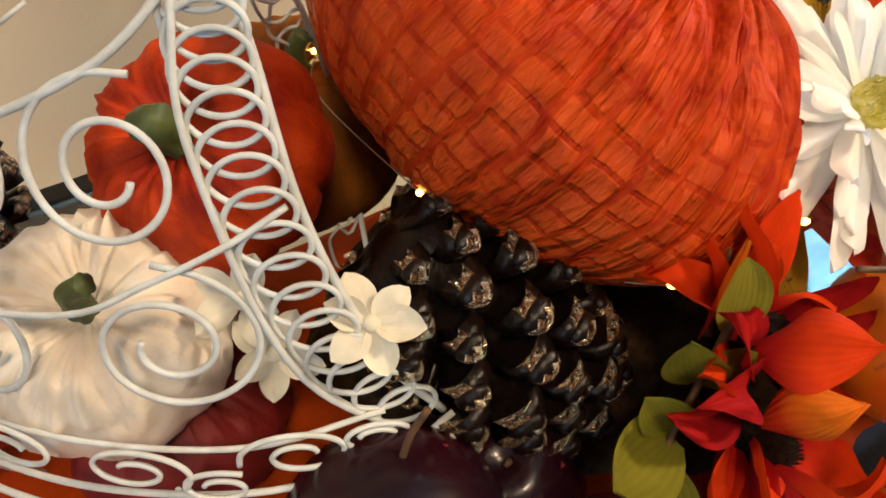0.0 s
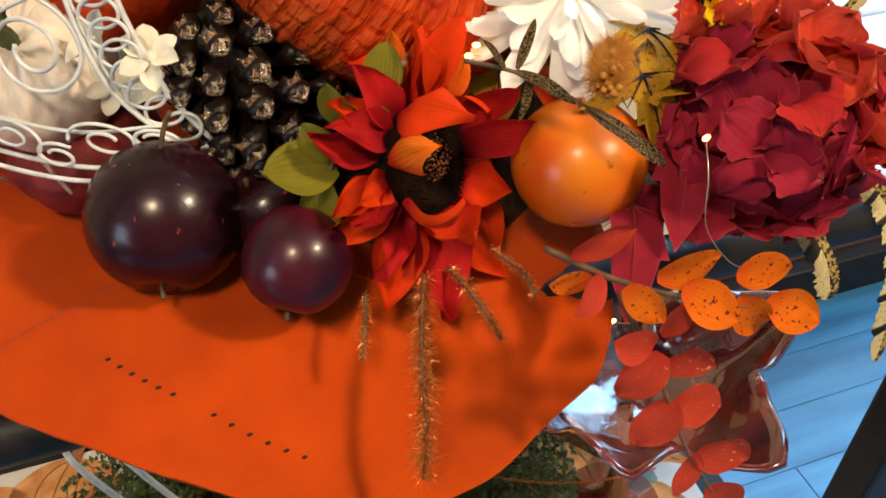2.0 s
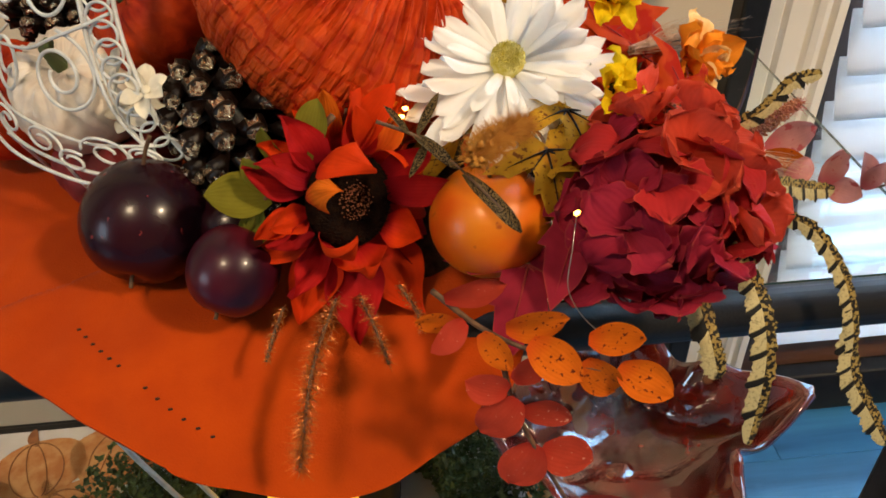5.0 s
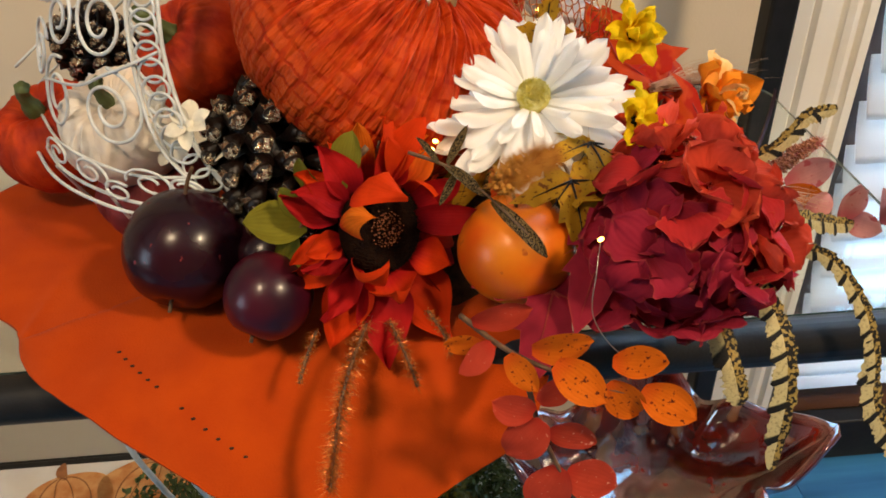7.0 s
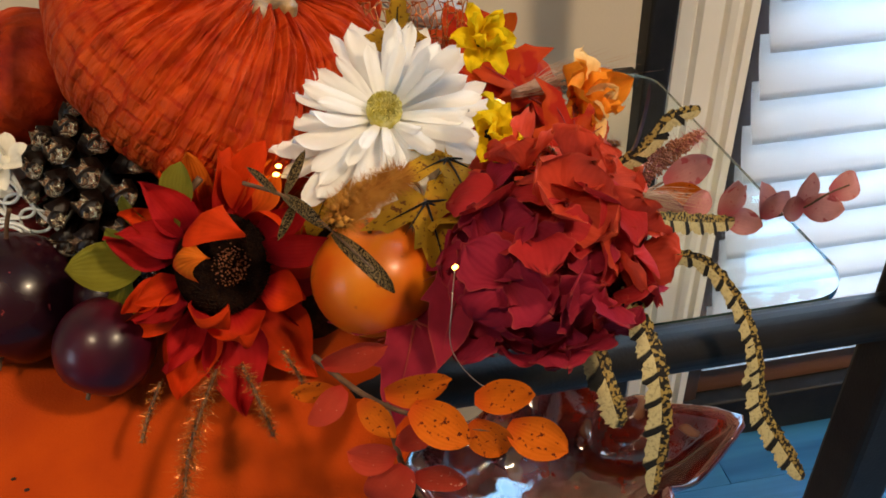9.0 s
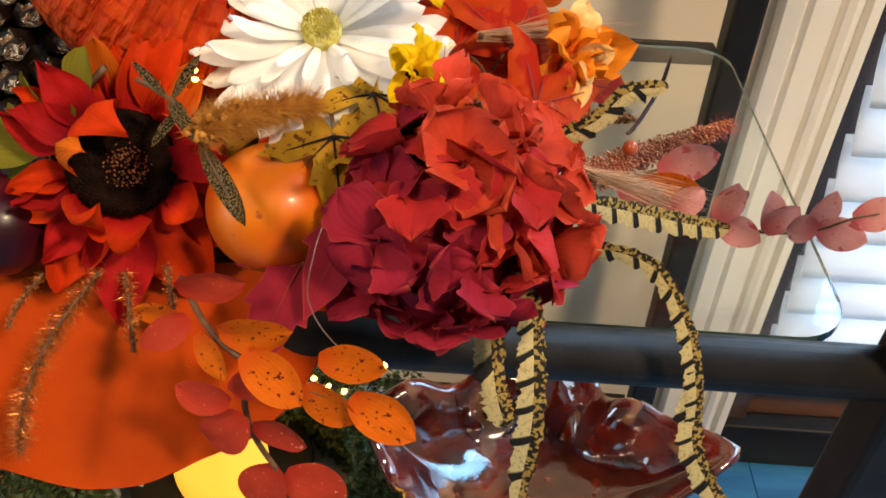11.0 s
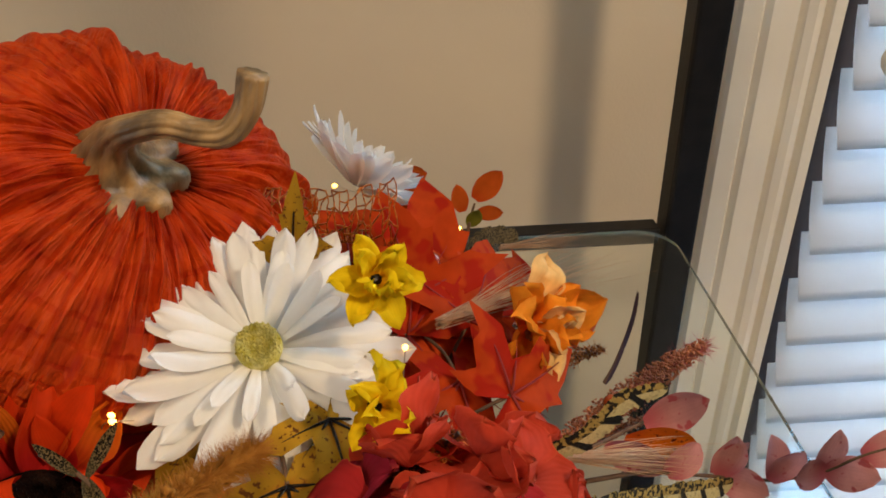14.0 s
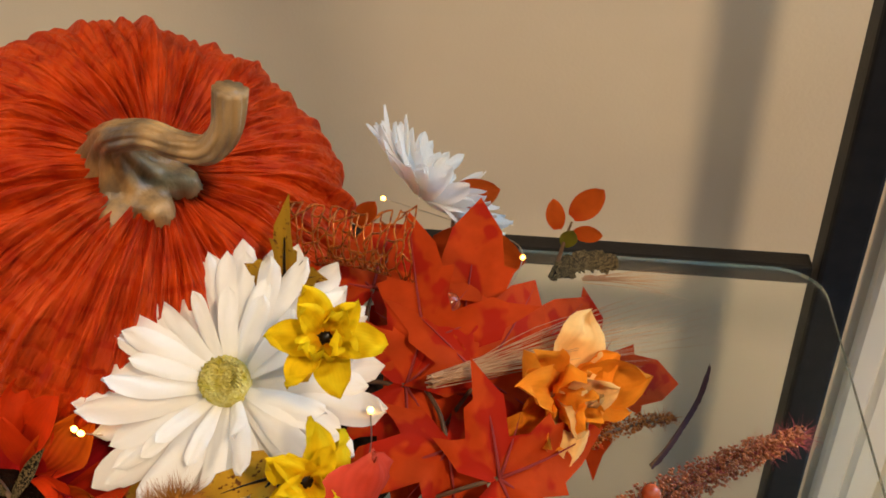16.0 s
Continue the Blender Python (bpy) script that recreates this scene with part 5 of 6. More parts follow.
sprig([(-0.130, -0.30, 0.852), (-0.098, -0.29, 0.844), (-0.070, -0.29, 0.839), (-0.039, -0.29, 0.833), (-0.015, -0.29, 0.836), (0.002, -0.29, 0.845), (0.014, -0.29, 0.849)],
      [((-0.064, -0.29, 0.839), (-0.058, -0.287, 0.866), 0), ((-0.066, -0.288, 0.838), (-0.052, -0.283, 0.862), 2), ((-0.039, -0.29, 0.835), (-0.036, -0.286, 0.859), 0), ((-0.040, -0.291, 0.834), (-0.024, -0.285, 0.854), 2),
       ((-0.017, -0.29, 0.837), (-0.006, -0.287, 0.862), 1), ((-0.014, -0.29, 0.838), (0.016, -0.293, 0.833), 1), ((0.002, -0.29, 0.845), (0.032, -0.288, 0.852), 1),
       ((-0.014, -0.291, 0.838), (-0.040, -0.294, 0.842), 1), ((-0.064, -0.29, 0.838), (-0.038, -0.294, 0.829), 2), ((-0.09, -0.29, 0.842), (-0.070, -0.286, 0.857), 0)],
      "pink eucalyptus sprig reaching out over the glass", 0.70, mats=(OVAL_PINK, OVAL_PINK, OVAL_PINK), curl=0.7, size=0.84, stem_r=0.0011)
sprig([(-0.135, -0.285, 0.850), (-0.110, -0.272, 0.850), (-0.085, -0.262, 0.853)],
      [((-0.095, -0.268, 0.853), (-0.064, -0.262, 0.862), 0), ((-0.105, -0.272, 0.848), (-0.070, -0.272, 0.844), 1), ((-0.09, -0.27, 0.834), (-0.066, -0.272, 0.838), 0), ((-0.115, -0.275, 0.848), (-0.085, -0.28, 0.838), 0)],
      "short pink and orange oval leaf sprig behind the hydrangea", 0.6, mats=(OVAL_PINK, OVAL_ORANGE))
sprig([(-0.165, -0.10, 0.845), (-0.160, -0.085, 0.862), (-0.156, -0.08, 0.874)],
      [((-0.164, -0.08, 0.868), (-0.168, -0.078, 0.890), 0), ((-0.156, -0.08, 0.877), (-0.135, -0.078, 0.900), 0), ((-0.155, -0.08, 0.866), (-0.134, -0.083, 0.869), 0), ((-0.160, -0.085, 0.860), (-0.152, -0.088, 0.878), 1)],
      "upright sprig of three orange oval leaves", 0.6, mats=(OVAL_RUST, OLIVE), size=0.85)
sprig([(-0.205, -0.17, 0.90), (-0.21, -0.155, 0.912), (-0.21, -0.145, 0.92)],
      [((-0.216, -0.14, 0.920), (-0.184, -0.135, 0.926), 0), ((-0.262, -0.15, 0.908), (-0.248, -0.15, 0.926), 0), ((-0.22, -0.16, 0.905), (-0.165, -0.155, 0.897), 0)],
      "orange oval leaves behind the white daisy", 0.62, mats=(OVAL_RUST,), size=0.85)
sprig([(-0.350, -0.326, 0.926), (-0.366, -0.331, 0.912), (-0.380, -0.335, 0.898), (-0.390, -0.338, 0.884)],
      [((-0.384, -0.336, 0.889), (-0.416, -0.339, 0.892), 0), ((-0.382, -0.336, 0.893), (-0.396, -0.334, 0.909), 0), ((-0.374, -0.333, 0.903), (-0.385, -0.334, 0.925), 0), ((-0.362, -0.330, 0.914), (-0.358, -0.329, 0.936), 0), ((-0.390, -0.338, 0.885), (-0.396, -0.352, 0.862), 0), ((-0.374, -0.333, 0.904), (-0.360, -0.338, 0.912), 0)],
      "olive green calyx leaves beside the sunflower", 0.74, (-0.55, -0.65, 0.5), mats=(OLIVE,), stem_r=0.0016)
sprig([(-0.352, -0.318, 0.895), (-0.348, -0.315, 0.91), (-0.344, -0.312, 0.922)],
      [((-0.356, -0.318, 0.898), (-0.354, -0.322, 0.938), 0), ((-0.345, -0.316, 0.900), (-0.322, -0.318, 0.936), 1), ((-0.334, -0.32, 0.90), (-0.338, -0.325, 0.928), 1), ((-0.33, -0.325, 0.89), (-0.302, -0.335, 0.91), 2), ((-0.33, -0.33, 0.885), (-0.295, -0.35, 0.893), 2)],
      "tall orange and red petals behind the sunflower", 0.42, mats=(SUN_ORANGE, SUN_RED, SUN_DARK))
sprig([(-0.330, -0.342, 0.93), (-0.313, -0.352, 0.927), (-0.299, -0.370, 0.924), (-0.280, -0.396, 0.914)],
      [((-0.294, -0.377, 0.921), (-0.270, -0.407, 0.907), 0), ((-0.313, -0.352, 0.927), (-0.296, -0.378, 0.926), 0), ((-0.316, -0.35, 0.927), (-0.326, -0.352, 0.945), 0), ((-0.312, -0.352, 0.928), (-0.300, -0.342, 0.945), 0), ((-0.308, -0.356, 0.926), (-0.318, -0.372, 0.916), 0)],
      "brown speckled glittery leaves over the persimmon", 0.22, (0.1, -0.6, 0.8), mats=(SPECKLED,), size=0.9, stem_r=0.0009)


# ---- feathers ----
def feather(pts, width, label, bars=12, normal=(0, -1, 0.2), mat=FEATHER):
    width *= 0.82
    line = smooth_line(pts, 22)
    base = line[0]
    root = thing("feather", base, label, "feather", "barred feathers")
    bm = bmesh.new()
    tube(bm, [p - base for p in line], lambda t: 0.0011 * (1.1 - t), 6)
    part("quill", bm, TWIG, root)
    bm = bmesh.new()
    uv = bm.loops.layers.uv.new("UVMap")
    n = len(line)
    rows_ = []
    for i, p in enumerate(line):
        t = i / (n - 1)
        d = (line[min(i + 1, n - 1)] - line[max(i - 1, 0)]).normalized()
        s = d.cross(Vector(normal)).normalized()
        w = width * min(1, t * 4 + 0.35) * (1 - max(0, (t - 0.75) / 0.25) ** 2) ** 0.5 if t < 1 else width * 0.03
        row = []
        for k, u in enumerate((-0.55, -0.28, 0.0, 0.5, 1.0)):
            ww = w * (0.80 + 0.34 * ((t * bars - 0.16 * u) % 1.0) + 0.30 * noise.noise((i * 0.6, u * 2, len(label)))) if abs(u) > 0.3 else w
            back = d * (0.35 * abs(u) * w)
            row.append((bm.verts.new(p - base + s * u * ww + back + Vector(normal) * (0.0015 - 0.18 * w * u * u)), ((u + 0.55) / 1.55, t * bars)))
        rows_.append(row)
    for a, b in zip(rows_, rows_[1:]):
        for k in range(4):
            q = (a[k], a[k + 1], b[k + 1], b[k])
            f = bm.faces.new([v[0] for v in q])
            for lo, v in zip(f.loops, q):
                lo[uv].uv = v[1]
    place("vane", sheet(bm, "vane", mat), root)
    return root


feather([(-0.172, -0.395, 0.885), (-0.165, -0.40, 0.873), (-0.163, -0.42, 0.862), (-0.162, -0.432, 0.838), (-0.165, -0.44, 0.797)], 0.0088, "yellow and black barred feather hanging straight down", 9, (-0.2, -1, 0.2))
feather([(-0.183, -0.38, 0.862), (-0.179, -0.39, 0.845), (-0.176, -0.405, 0.832), (-0.1705, -0.41, 0.812)], 0.010, "short dark feather with yellow tip", 2)
feather([(-0.16, -0.352, 0.872), (-0.144, -0.352, 0.868), (-0.111, -0.352, 0.859), (-0.093, -0.366, 0.838), (-0.0845, -0.379, 0.811), (-0.082, -0.386, 0.786)], 0.007, "long barred feather curving out and down", 14)
feather([(-0.0870, -0.376, 0.818), (-0.0825, -0.385, 0.790), (-0.0790, -0.390, 0.776), (-0.0670, -0.397, 0.756), (-0.0540, -0.403, 0.734)], 0.0095, "drooping feather end with cream bars", 6)
feather([(-0.165, -0.352, 0.892), (-0.149, -0.345, 0.886), (-0.121, -0.325, 0.868), (-0.086, -0.305, 0.848), (-0.055, -0.289, 0.833)], 0.0092, "yellow black barred feather lying level", 11, (0.1, -0.85, 0.5))
feather([(-0.170, -0.34, 0.908), (-0.157, -0.34, 0.914), (-0.144, -0.34, 0.922), (-0.132, -0.338, 0.935), (-0.116, -0.335, 0.937)], 0.0075, "short barred feather pointing upward", 5)
feather([(-0.110, -0.248, 0.862), (-0.103, -0.24, 0.868), (-0.093, -0.225, 0.880), (-0.089, -0.218, 0.895)], 0.0018, "thin dark curved feather behind the plume", 1, (0, -1, 0.2), PLUM_VANE)
feather([(-0.165, -0.12, 0.862), (-0.150, -0.10, 0.862), (-0.128, -0.085, 0.852)], 0.010, "short brown speckled feather at the back", 5, (0.1, -0.7, 0.7), SPECKLED)


# ---- seed heads, grass, bristles ----
def plume(name, pts, r, count, mat, label, category, seed_r, hair=0, hair_mat=None, hair_len=0.006):
    line = smooth_line(pts, 12)
    base = line[0]
    root = thing(name, base, label, category)
    bm = bmesh.new()
    tube(bm, [p - base for p in line], 0.0009, 6)
    part("stalk", bm, TWIG, root)
    verts, faces = [], []
    octa = [(1, 0, 0), (-1, 0, 0), (0, 1, 0), (0, -1, 0), (0, 0, 1), (0, 0, -1)]
    of = [(0, 2, 4), (2, 1, 4), (1, 3, 4), (3, 0, 4), (2, 0, 5), (1, 2, 5), (3, 1, 5), (0, 3, 5)]
    for k in range(count):
        t = (k + rnd(0, 1)) / count
        p = line[min(int(t * (len(line) - 1)), len(line) - 1)] - base
        rr = r * (0.45 + 0.55 * math.sin(math.pi * min(1, 0.15 + 0.85 * t) ** 0.8)) * rnd(0.4, 1.0)
        a, b = rnd(0, 6.283), rnd(-1, 1)
        c = p + Vector((math.cos(a) * math.sqrt(1 - b * b), math.sin(a) * math.sqrt(1 - b * b), b)) * rr
        s = seed_r * rnd(0.7, 1.2)
        o = len(verts)
        verts += [(c.x + x * s, c.y + y * s, c.z + z * s) for x, y, z in octa]
        faces += [tuple(o + i for i in f) for f in of]
    me = bpy.data.meshes.new("seed_head")
    me.from_pydata(verts, [], faces)
    me.materials.append(mat)
    me.shade_smooth()
    place("seed_head", me, root, kind="stuff")
    if hair:
        verts, faces = [], []
        for k in range(hair):
            t = rnd(0.02, 1)
            i = min(int(t * (len(line) - 1)), len(line) - 2)
            p = line[i] - base
            d = (line[i + 1] - line[i]).normalized()
            a, b = rnd(0, 6.283), rnd(-1, 1)
            q = (Vector((math.cos(a) * math.sqrt(1 - b * b), math.sin(a) * math.sqrt(1 - b * b), b)) + d * 0.7).normalized()
            e = p + q * (r * 0.8 + hair_len * rnd(0.4, 1.1))
            w = q.orthogonal().normalized() * 0.00022
            o = len(verts)
            verts += [tuple(p - w), tuple(p + w), tuple(e)]
            faces.append((o, o + 1, o + 2))
        me = bpy.data.meshes.new("bristles")
        me.from_pydata(verts, [], faces)
        me.materials.append(hair_mat)
        place("bristles", me, root, kind="stuff")
    return root


plume("seed_plume", [(-0.140, -0.287, 0.858), (-0.103, -0.25, 0.849), (-0.070, -0.22, 0.843), (-0.041, -0.203, 0.846)], 0.0092, 2200, COPPER, "copper seed plume with pale bristles", "seed head", 0.0010, 500, OVAL_PINK, 0.005)
plume("seed_plume", [(-0.135, -0.285, 0.852), (-0.101, -0.25, 0.832), (-0.072, -0.222, 0.812)], 0.0045, 420, COPPER, "thin copper seed plume below the larger plume", "seed head", 0.0009, 150, BRISTLE, 0.004)
plume("seed_plume", [(-0.150, -0.255, 0.870), (-0.120, -0.22, 0.855), (-0.098, -0.20, 0.844)], 0.0055, 480, GOLD_GRASS, "bronze glitter seed plume near the lily", "seed head", 0.0009, 200, GOLD_GRASS, 0.004)
plume("cattail", [(-0.291, -0.385, 0.933), (-0.283, -0.372, 0.932), (-0.273, -0.355, 0.926), (-0.260, -0.338, 0.921)], 0.0065, 220, FUR, "furry ochre cattail head over the persimmon", "seed head", 0.0018, 5000, FUR, 0.0065)
plume("glitter_grass", [(-0.355, -0.36, 0.846), (-0.368, -0.395, 0.834), (-0.374, -0.418, 0.818), (-0.379, -0.429, 0.794)], 0.0050, 700, GOLD_GRASS, "gold glitter grass hanging over the orange cloth", "grass", 0.00050, 900, GOLD_GRASS, 0.006)
plume("glitter_grass", [(-0.345, -0.365, 0.845), (-0.338, -0.383, 0.838), (-0.333, -0.397, 0.828)], 0.0038, 180, GOLD_GRASS, "short gold glitter grass under the sunflower", "grass", 0.0006, 220, GOLD_GRASS, 0.004)
plume("glitter_grass", [(-0.325, -0.365, 0.85), (-0.318, -0.382, 0.848), (-0.315, -0.39, 0.842)], 0.003, 110, GOLD_GRASS, "short gold glitter grass beside the persimmon", "grass", 0.0006, 140, GOLD_GRASS, 0.003)
plume("glitter_grass", [(-0.383, -0.365, 0.842), (-0.388, -0.382, 0.838), (-0.392, -0.39, 0.830)], 0.003, 110, GOLD_GRASS, "short gold glitter grass beside the small plum", "grass", 0.0006, 140, GOLD_GRASS, 0.003)
plume("glitter_grass", [(-0.222, -0.335, 0.905), (-0.205, -0.345, 0.915), (-0.19, -0.345, 0.93)], 0.006, 260, GOLD_GRASS, "bronze glitter grass between yellow and red flowers", "grass", 0.0008, 200, GOLD_GRASS, 0.004)


def bristles(a, b, spread, count, label):
    a, b = Vector(a), Vector(b)
    root = thing("wheat_bristles", a, label, "grass")
    bm = bmesh.new()
    for k in range(count):
        e = b - a + Vector((rnd(-spread, spread), rnd(-spread, spread), rnd(-spread, spread)))
        e *= rnd(0.7, 1.1)
        m = e * 0.5 + Vector((rnd(-1, 1), rnd(-1, 1), rnd(-0.2, 1))) * spread * 0.2
        tube(bm, smooth_line([Vector((rnd(-1, 1), rnd(-1, 1), rnd(-1, 1))) * 0.002, m, e], 4), lambda t: 0.00021 * (1.15 - t), 3, False)
    part("bristles", bm, BRISTLE, root, kind="stuff")
    return root


bristles((-0.192, -0.28, 0.928), (-0.095, -0.19, 0.895), 0.016, 60, "fine pale wheat bristles fanning over the lily")
bristles((-0.145, -0.312, 0.880), (-0.058, -0.272, 0.830), 0.012, 70, "fine pale wheat bristles above the level feather")
bristles((-0.145, -0.13, 0.87), (-0.09, -0.12, 0.865), 0.008, 24, "fine pale bristles at the back")

# ---- lace ribbon, berries ----
ribbon = thing("lace_ribbon", (-0.245, -0.228, 0.94), "curled bronze open lace ribbon", "ribbon")
bm = bmesh.new()
cells = []
RI = ribbon.matrix_world.inverted()


def ribbon_point(u, v):
    """u along the ribbon, v across it: a loose roll."""
    x = -0.292 + 0.088 * u
    a = v * 4.2 - 0.6
    r = 0.0145 * (1 + 0.15 * math.sin(u * 7)) * (0.85 + 0.25 * u)
    return RI @ Vector((x, -0.222 - r * math.sin(a) * 0.9 + 0.004 * math.sin(u * 5), 0.945 + 0.006 * u - r * math.cos(a)))


for k in range(26):
    for j in range(9):
        u0, v0 = (k + rnd(-0.3, 0.3)) / 26, (j + rnd(-0.3, 0.3)) / 9
        cells.append((k, j, u0, v0))
grid_ = {(k, j): (u, v) for k, j, u, v in cells}
for (k, j), (u, v) in grid_.items():
    for dk, dj in ((1, 0), (0, 1)) if (k + j) % 3 else ((1, 1), (0, 1)):
        q = grid_.get((k + dk, j + dj))
        if q:
            tube(bm, [ribbon_point(u, v), ribbon_point((u + q[0]) / 2 + rnd(-0.008, 0.008), (v + q[1]) / 2 + rnd(-0.02, 0.02)), ribbon_point(*q)], 0.00042, 4, False)
part("lace", bm, GOLD_GRASS, ribbon, kind="stuff")

berry_bm = bmesh.new()
bmesh.ops.create_uvsphere(berry_bm, u_segments=12, v_segments=8, radius=0.0042)
BERRY = finish(berry_bm, "berry", material("copper_berry", (0.40, 0.07, 0.02), 0.25, second=(0.25, 0.04, 0.012), scale=120, bump=0.1, coat=0.4))
cluster = thing("berry_cluster", (-0.200, -0.243, 0.922), "cluster of shiny copper brown berries", "berries")
for x, y, z in ((-0.012, 0, -0.004), (-0.006, -0.002, 0.0), (0.0, 0, -0.006), (0.002, 0.002, 0.006), (0.007, 0.003, 0.011), (-0.001, 0.004, 0.011), (-0.008, 0.003, 0.006), (0.006, -0.002, -0.001)):
    place("berry", BERRY, cluster, pose(x, y, z))
bm = bmesh.new()
tube(bm, [(0, 0.003, -0.012), (0, 0.002, 0.0), (0.003, 0.003, 0.01)], 0.0008, 5)
part("twig", bm, TWIG, cluster)
place("berry", BERRY, thing("berry_cluster", (-0.110, -0.262, 0.862), "single copper berry beside the plume", "berries"))

# ---- string of lights ----
lights = thing("string_lights", (0, 0, 0), "thin wire string of warm fairy lights", "fairy lights")
bm = bmesh.new()
bmesh.ops.create_uvsphere(bm, u_segments=10, v_segments=8, radius=0.0010, matrix=Matrix.Diagonal((1, 1, 1.5, 1)))
bulb_mesh = finish(bm, "bulb", BULB)
BULBS = [(-0.3969, -0.153, 0.9312), (-0.4126, -0.2503, 0.933), (-0.3555, -0.3037, 0.9065), (-0.374, -0.285, 0.905), (-0.2065, -0.305, 0.9365), (-0.1861, -0.2426, 0.9004), (-0.1799, -0.2504, 0.9042), (-0.1738, -0.1649, 0.9051), (-0.2451, -0.3885, 0.9037), (-0.239, -0.412, 0.829), (-0.252, -0.385, 0.8), (-0.262, -0.372, 0.79), (-0.222, -0.412, 0.846), (-0.2378, -0.1743, 0.9395), (-0.3173, -0.3124, 0.9154), (-0.3153, -0.3162, 0.9219)]
for p in BULBS:
    place("bulb", bulb_mesh, lights, pose(*p, rnd(0, 90), rnd(0, 90), 0) @ Matrix.Diagonal((1.15, 1.15, 1.15, 1)))


def lead(pts):
    b = bmesh.new()
    tube(b, smooth_line(pts, 8), 0.00024, 5)
    part("wire", b, SILVER, lights)


lead([BULBS[0], (-0.41, -0.18, 0.93), BULBS[1], (-0.39, -0.27, 0.905), BULBS[3], BULBS[2], (-0.33, -0.30, 0.895), BULBS[14], (-0.28, -0.29, 0.89)])
lead([BULBS[4], (-0.2085, -0.306, 0.918), (-0.2135, -0.318, 0.905), (-0.217, -0.325, 0.90)])
lead([BULBS[5], (-0.195, -0.215, 0.88), BULBS[7], (-0.20, -0.15, 0.91), BULBS[13]])
lead([BULBS[8], (-0.249, -0.40, 0.893), (-0.251, -0.408, 0.875), (-0.240, -0.414, 0.858), (-0.224, -0.412, 0.847)])
lead([BULBS[9], (-0.245, -0.40, 0.812), BULBS[10], BULBS[11], (-0.28, -0.35, 0.80)])

# ---- lower shelf ----
LOW = 0.371
runner = thing("printed_tablecloth", (0, 0, LOW), "white cotton cloth printed with rust pumpkins and leaves", "tablecloth")
bm = bmesh.new()
box(bm, (LEFT + 0.05, -0.352, 0.0), (-0.05, -0.012, 0.002), 0.0008)
box(bm, (LEFT + 0.05, -0.356, -0.06), (-0.05, -0.353, 0.0015), 0.0006)
part("cloth", bm, PRINT_CLOTH, runner)


def flat_shape(fn, n=28):
    b = bmesh.new()
    top = [b.verts.new((*fn(2 * math.pi * k / n), 0.0032)) for k in range(n)]
    low = [b.verts.new((*fn(2 * math.pi * k / n), 0.0021)) for k in range(n)]
    b.faces.new(top)
    for k in range(n):
        b.faces.new((low[k], low[(k + 1) % n], top[(k + 1) % n], top[k]))
    return b


def rib_edge(a):
    """Outline of a squat pumpkin with five ribs."""
    r = 1 + 0.05 * abs(math.sin(2.5 * a))
    return 0.052 * math.cos(a) * r, 0.041 * math.sin(a) * r


PUMP = finish(flat_shape(rib_edge, 48), "printed_pumpkin", PRINT_RUST, False)
RIBS = []
for cx in (-0.62, -0.22, 0.22, 0.62):
    line = [(cx * 0.046 * math.cos(a), 0.039 * math.sin(a), 0.0034) for a in (-1.4, -1.0, -0.5, 0.0, 0.5, 1.0, 1.4)]
    RIBS.append(finish(tube(bmesh.new(), smooth_line(line, 3), 0.0008, 4), "printed_rib", PRINT_BROWN))
PSTEM = finish(flat_shape(lambda a: (0.006 * math.cos(a) + 0.004 * math.sin(a) ** 2, 0.048 + 0.014 * math.sin(a)), 16), "printed_stem", PRINT_BROWN, False)
LEAFP = finish(flat_shape(lambda a: (0.024 * math.cos(a) * (1 + 0.25 * math.cos(5 * a)), 0.024 * math.sin(a) * (1 + 0.25 * math.cos(5 * a)))), "printed_leaf", PRINT_TEAL, False)
for x, y, r in ((-0.73, -0.07, 20), (-0.645, -0.058, -15), (-0.68, -0.135, 40), (-0.60, -0.29, 5), (-0.62, -0.17, 10), (-0.71, -0.24, 5), (-0.20, -0.225, 25), (-0.16, -0.245, -30), (-0.79, -0.12, 10), (-0.12, -0.28, 30), (-0.21, -0.33, -10), (-0.09, -0.10, 0), (-0.87, -0.24, 0), (-0.50, -0.31, 20), (-0.155, -0.18, 15)):
    pp = place("printed_pumpkin", PUMP, runner, pose(x, y, 0.0, 0, 0, r))
    for me in RIBS:
        place("printed_rib", me, pp)
    place("printed_stem", PSTEM, pp)
for x, y, r in ((-0.575, -0.225, 0), (-0.60, -0.11, 30), (-0.165, -0.245, 60), (-0.10, -0.215, 10), (-0.53, -0.22, 50), (-0.13, -0.335, 80), (-0.78, -0.30, 20)):
    place("printed_leaf", LEAFP, runner, pose(x, y, 0.0004, 0, 0, r))

candle = thing("candle", (-0.420, -0.160, LOW + 0.003), "glowing yellow pillar candle in a dark holder", "candle")
bm = bmesh.new()
lathe(bm, [(0, 0.020), (0.039, 0.020), (0.044, 0.026), (0.0455, 0.036), (0.0455, 0.150), (0.043, 0.156), (0.036, 0.153), (0.02, 0.145), (0, 0.143)], 40, lambda a, i: 1 + 0.01 * math.sin(5 * a + i))
part("wax", bm, CANDLE, candle, "glowing yellow wax")
bm = bmesh.new()
lathe(bm, [(0, 0), (0.050, 0), (0.066, 0.006), (0.080, 0.022), (0.0885, 0.034), (0.0870, 0.037), (0.076, 0.024), (0.058, 0.019), (0, 0.0175)], 40)
part("holder", bm, DARK_GLASS, candle, "dark smoked glass holder")

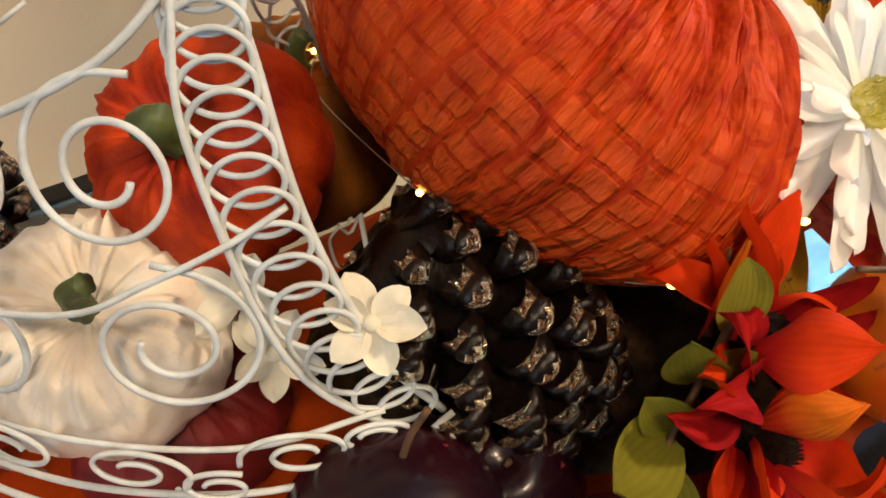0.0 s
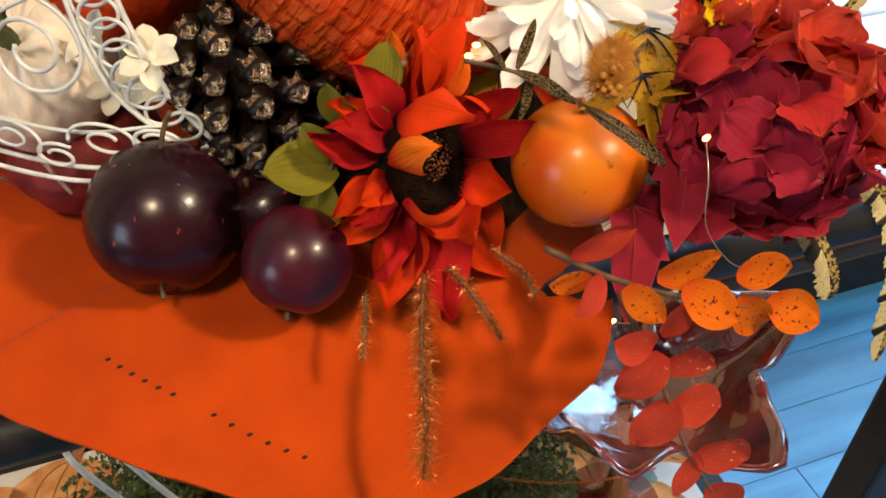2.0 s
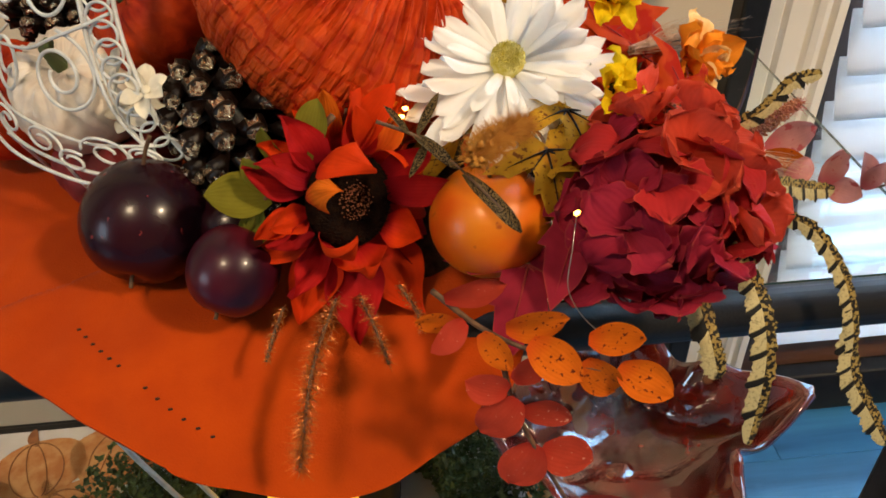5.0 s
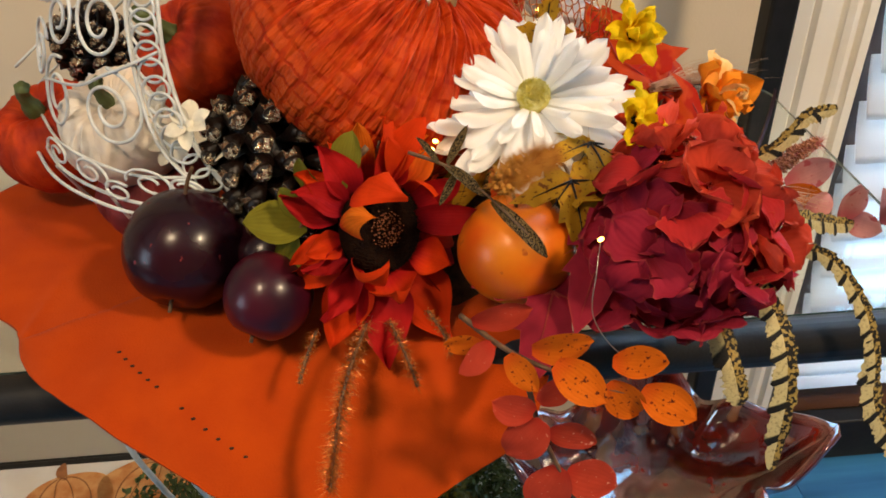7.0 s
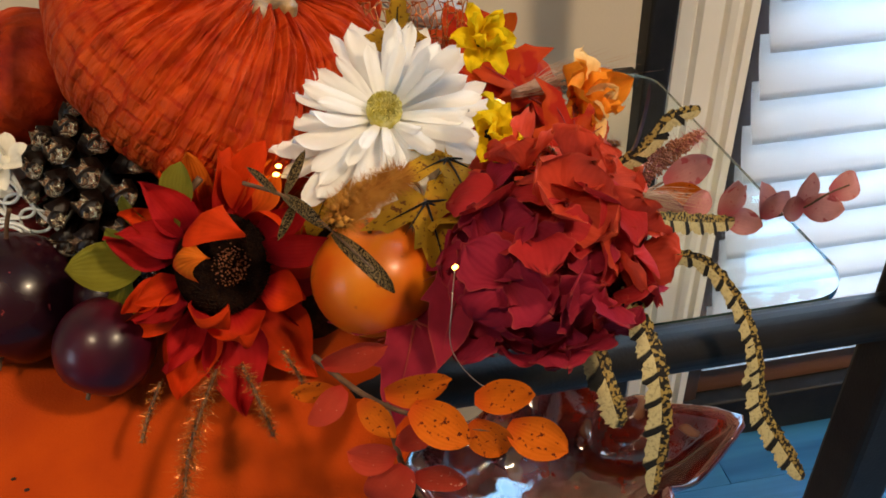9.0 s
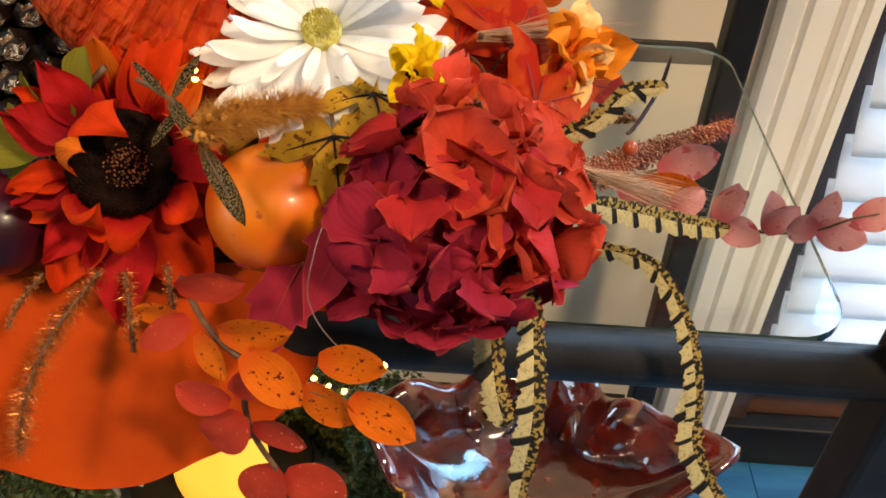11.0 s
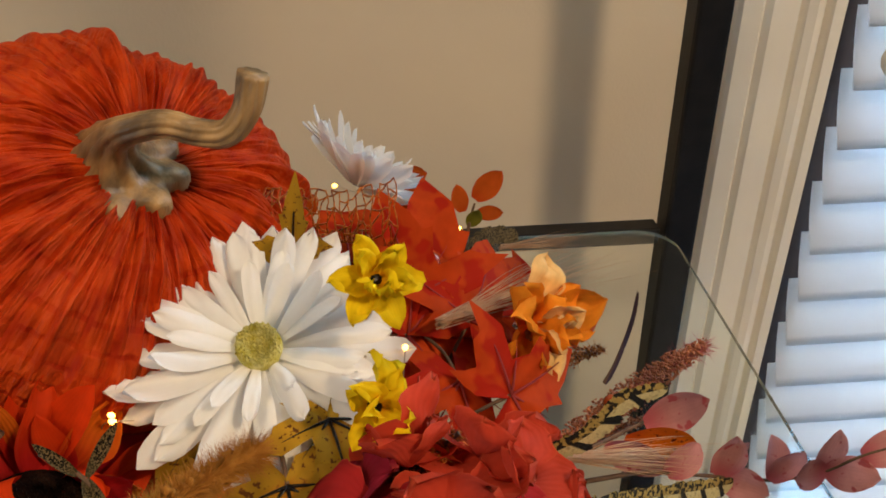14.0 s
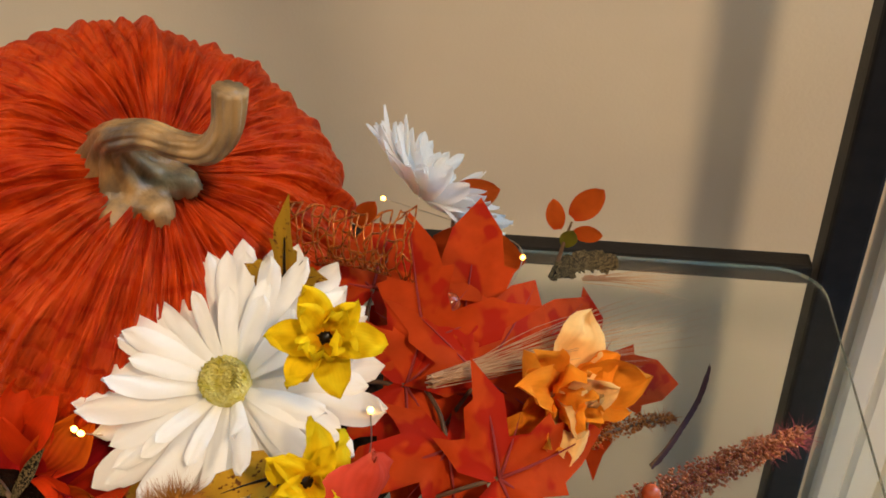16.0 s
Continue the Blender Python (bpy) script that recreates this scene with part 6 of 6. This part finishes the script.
# boxwood wreath of many small leaves
verts, faces = [], []
for k in range(19000):
    a = rnd(0, 6.283)
    rr, hh = 0.128 + random.gauss(0, 0.036), abs(random.gauss(0, 0.052))
    rr, hh = min(max(rr, 0.094), 0.176), min(hh, 0.075)
    c = Vector((-0.408 + rr * math.cos(a) * 1.32, -0.185 + rr * math.sin(a) * 1.02, LOW + 0.006 + hh))
    q = Euler((rnd(-1.2, 1.2), rnd(-1.2, 1.2), rnd(0, 6.28))).to_matrix()
    L_, W_ = rnd(0.006, 0.010), rnd(0.0022, 0.0036)
    o = len(verts)
    verts += [tuple(c + q @ Vector(p)) for p in ((0, 0, 0), (W_, L_ * 0.45, 0.0012), (0, L_, 0), (-W_, L_ * 0.45, 0.0012), (0, L_ * 0.5, 0))]
    faces += [(o, o + 1, o + 4), (o + 1, o + 2, o + 4), (o + 2, o + 3, o + 4), (o + 3, o, o + 4)]
me = bpy.data.meshes.new("boxwood_leaves")
me.from_pydata(verts, [], faces)
me.materials.append(BOXWOOD)
wreath = thing("boxwood_wreath", (0, 0, 0), "dark green artificial boxwood wreath round the candle", "wreath")
place("boxwood_leaves", me, wreath, kind="stuff")
bm = bmesh.new()
tube(bm, [(-0.408 + 0.118 * 1.32 * math.cos(k * 0.2618), -0.185 + 0.12 * math.sin(k * 0.2618), LOW + 0.02) for k in range(25)], 0.014, 10)
part("ring", bm, BOXWOOD, wreath)
# fern sprays that lie over the printed cloth
for s, (x, y, ang) in enumerate(((-0.545, -0.245, 200), (-0.56, -0.20, 165), (-0.265, -0.30, -20), (-0.255, -0.235, 12), (-0.24, -0.33, -35))):
    root = thing("fern_spray", (x, y, LOW + 0.02), "thin green fern spray beside the wreath", "fern", "fern sprays")
    root.rotation_euler = (0, 0, radians(ang))
    b = bmesh.new()
    for k in range(16):
        for sd in (-1, 1):
            lf = blade(0.016 * (1.1 - k / 18), 0.0035, POINT, cup=0.2, seed=k, nu=2, nv=4)
            merge(b, lf, pose(0.006 * k, 0, 0.004 * math.sin(k * 0.2), 0, 0, -90 + sd * 50))
            lf.free()
    place("fronds", sheet(b, "fronds", BOXWOOD), root, kind="stuff")
    b = bmesh.new()
    tube(b, [(0.006 * k - 0.02, 0, 0.004 * math.sin(k * 0.2) - 0.0005) for k in range(18)], 0.0008, 5)
    part("stalk", b, GREEN_STEM, root)

# footed amber glass leaf dish
dish = thing("glass_leaf_dish", (-0.140, -0.248, LOW + 0.002), "footed amber and red art glass leaf dish", "dish")
DO = [(2, 1.0), (40, 0.60), (76, 0.92), (118, 0.60), (168, 0.80), (208, 0.62), (240, 0.80), (262, 0.60), (284, 0.94), (326, 0.55)]


def dish_radius(a):
    a = math.degrees(a) % 360
    q = DO + [(DO[0][0] + 360, DO[0][1])]
    if a < q[0][0]:
        a += 360
    for (a0, r0), (a1, r1) in zip(q, q[1:]):
        if a0 <= a <= a1:
            t = (a - a0) / (a1 - a0)
            return min(r0, r1) + abs(r1 - r0) * (t if r1 > r0 else 1 - t) ** 1.5
    return 0.8


def dish_surface(dz):
    b, seg, rows_ = bmesh.new(), 120, []
    for j in range(15):
        f = j / 14
        row = []
        for k in range(seg):
            a = 2 * math.pi * k / seg
            r = 0.160 * f * (1 + (dish_radius(a) - 1) * smoothstep(0.2, 0.9, f))
            z = 0.145 + 0.070 * f ** 2.0 + 0.012 * f ** 3 * math.sin(5 * a + 0.8) + 0.006 * f ** 4 * math.cos(10 * a) + 0.004 * f * noise.noise((r * 42 * math.cos(a), r * 42 * math.sin(a), 3.0)) - 0.007 * f ** 3 * math.cos(5 * a) + dz
            row.append(b.verts.new((r * math.cos(a), r * math.sin(a) * 0.86, z)))
        rows_.append(row)
    for p, q in zip(rows_, rows_[1:]):
        for k in range(seg):
            b.faces.new((p[k], p[(k + 1) % seg], q[(k + 1) % seg], q[k]))
    bmesh.ops.remove_doubles(b, verts=b.verts, dist=1e-6)
    bmesh.ops.recalc_face_normals(b, faces=b.faces)
    bmesh.ops.solidify(b, geom=b.faces[:], thickness=0.005)
    return b


bowl = part("bowl", dish_surface(0.0), AMBER, dish)
bm = bmesh.new()
lathe(bm, [(0, 0), (0.045, 0), (0.046, 0.004), (0.02, 0.012), (0.011, 0.03), (0.009, 0.07), (0.011, 0.11), (0.022, 0.138), (0.04, 0.1455), (0, 0.1455)], 30)
part("foot", bm, AMBER, dish)
bm = bmesh.new()
for k in range(70):
    t = k / 69
    p = Vector((-0.285, -0.262, 0.515)).lerp(Vector((-0.105, -0.255, 0.425)), t) + Vector((0, 0, -0.018 * math.sin(math.pi * t)))
    bmesh.ops.create_icosphere(bm, subdivisions=1, radius=0.0013, matrix=Matrix.Translation(p))
tagged(part("bead_chain", bm, GOLD_GRASS, None), "thin gold bead chain hanging before the dish", "chain")
# curled cream metal strips at the back of the lower shelf
curl = thing("metal_scroll", (-0.57, -0.12, LOW + 0.003), "cream painted curled metal scroll strips", "ornament")
for off in (0.0, 0.03):
    b = bmesh.new()
    pts = smooth_line([(-0.004 + off, -0.09, 0.33), (-0.003 + off, -0.08, 0.275), (-0.006 + off, -0.08, 0.222), (0.007 + off, -0.08, 0.173), (0.026 + off, -0.075, 0.11), (0.040 + off, -0.065, 0.05), (0.046 + off, -0.06, 0.004)], 8)
    tube(b, pts, 0.0026, 8)
    part("strip", b, WIRE, curl)

# ---- floor boards ----
bm = bmesh.new()
box(bm, (-0.601, -0.0440, -0.012), (0.601, 0.0440, 0.0), 0.0006)
board = finish(bm, "board", FLOOR_WOOD, False)
for j in range(34):
    for i in range(5):
        place("board", board, floor, pose(-2.78 + i * 1.203 + (j % 3) * 0.4, 0.07 - j * 0.0885, 0))
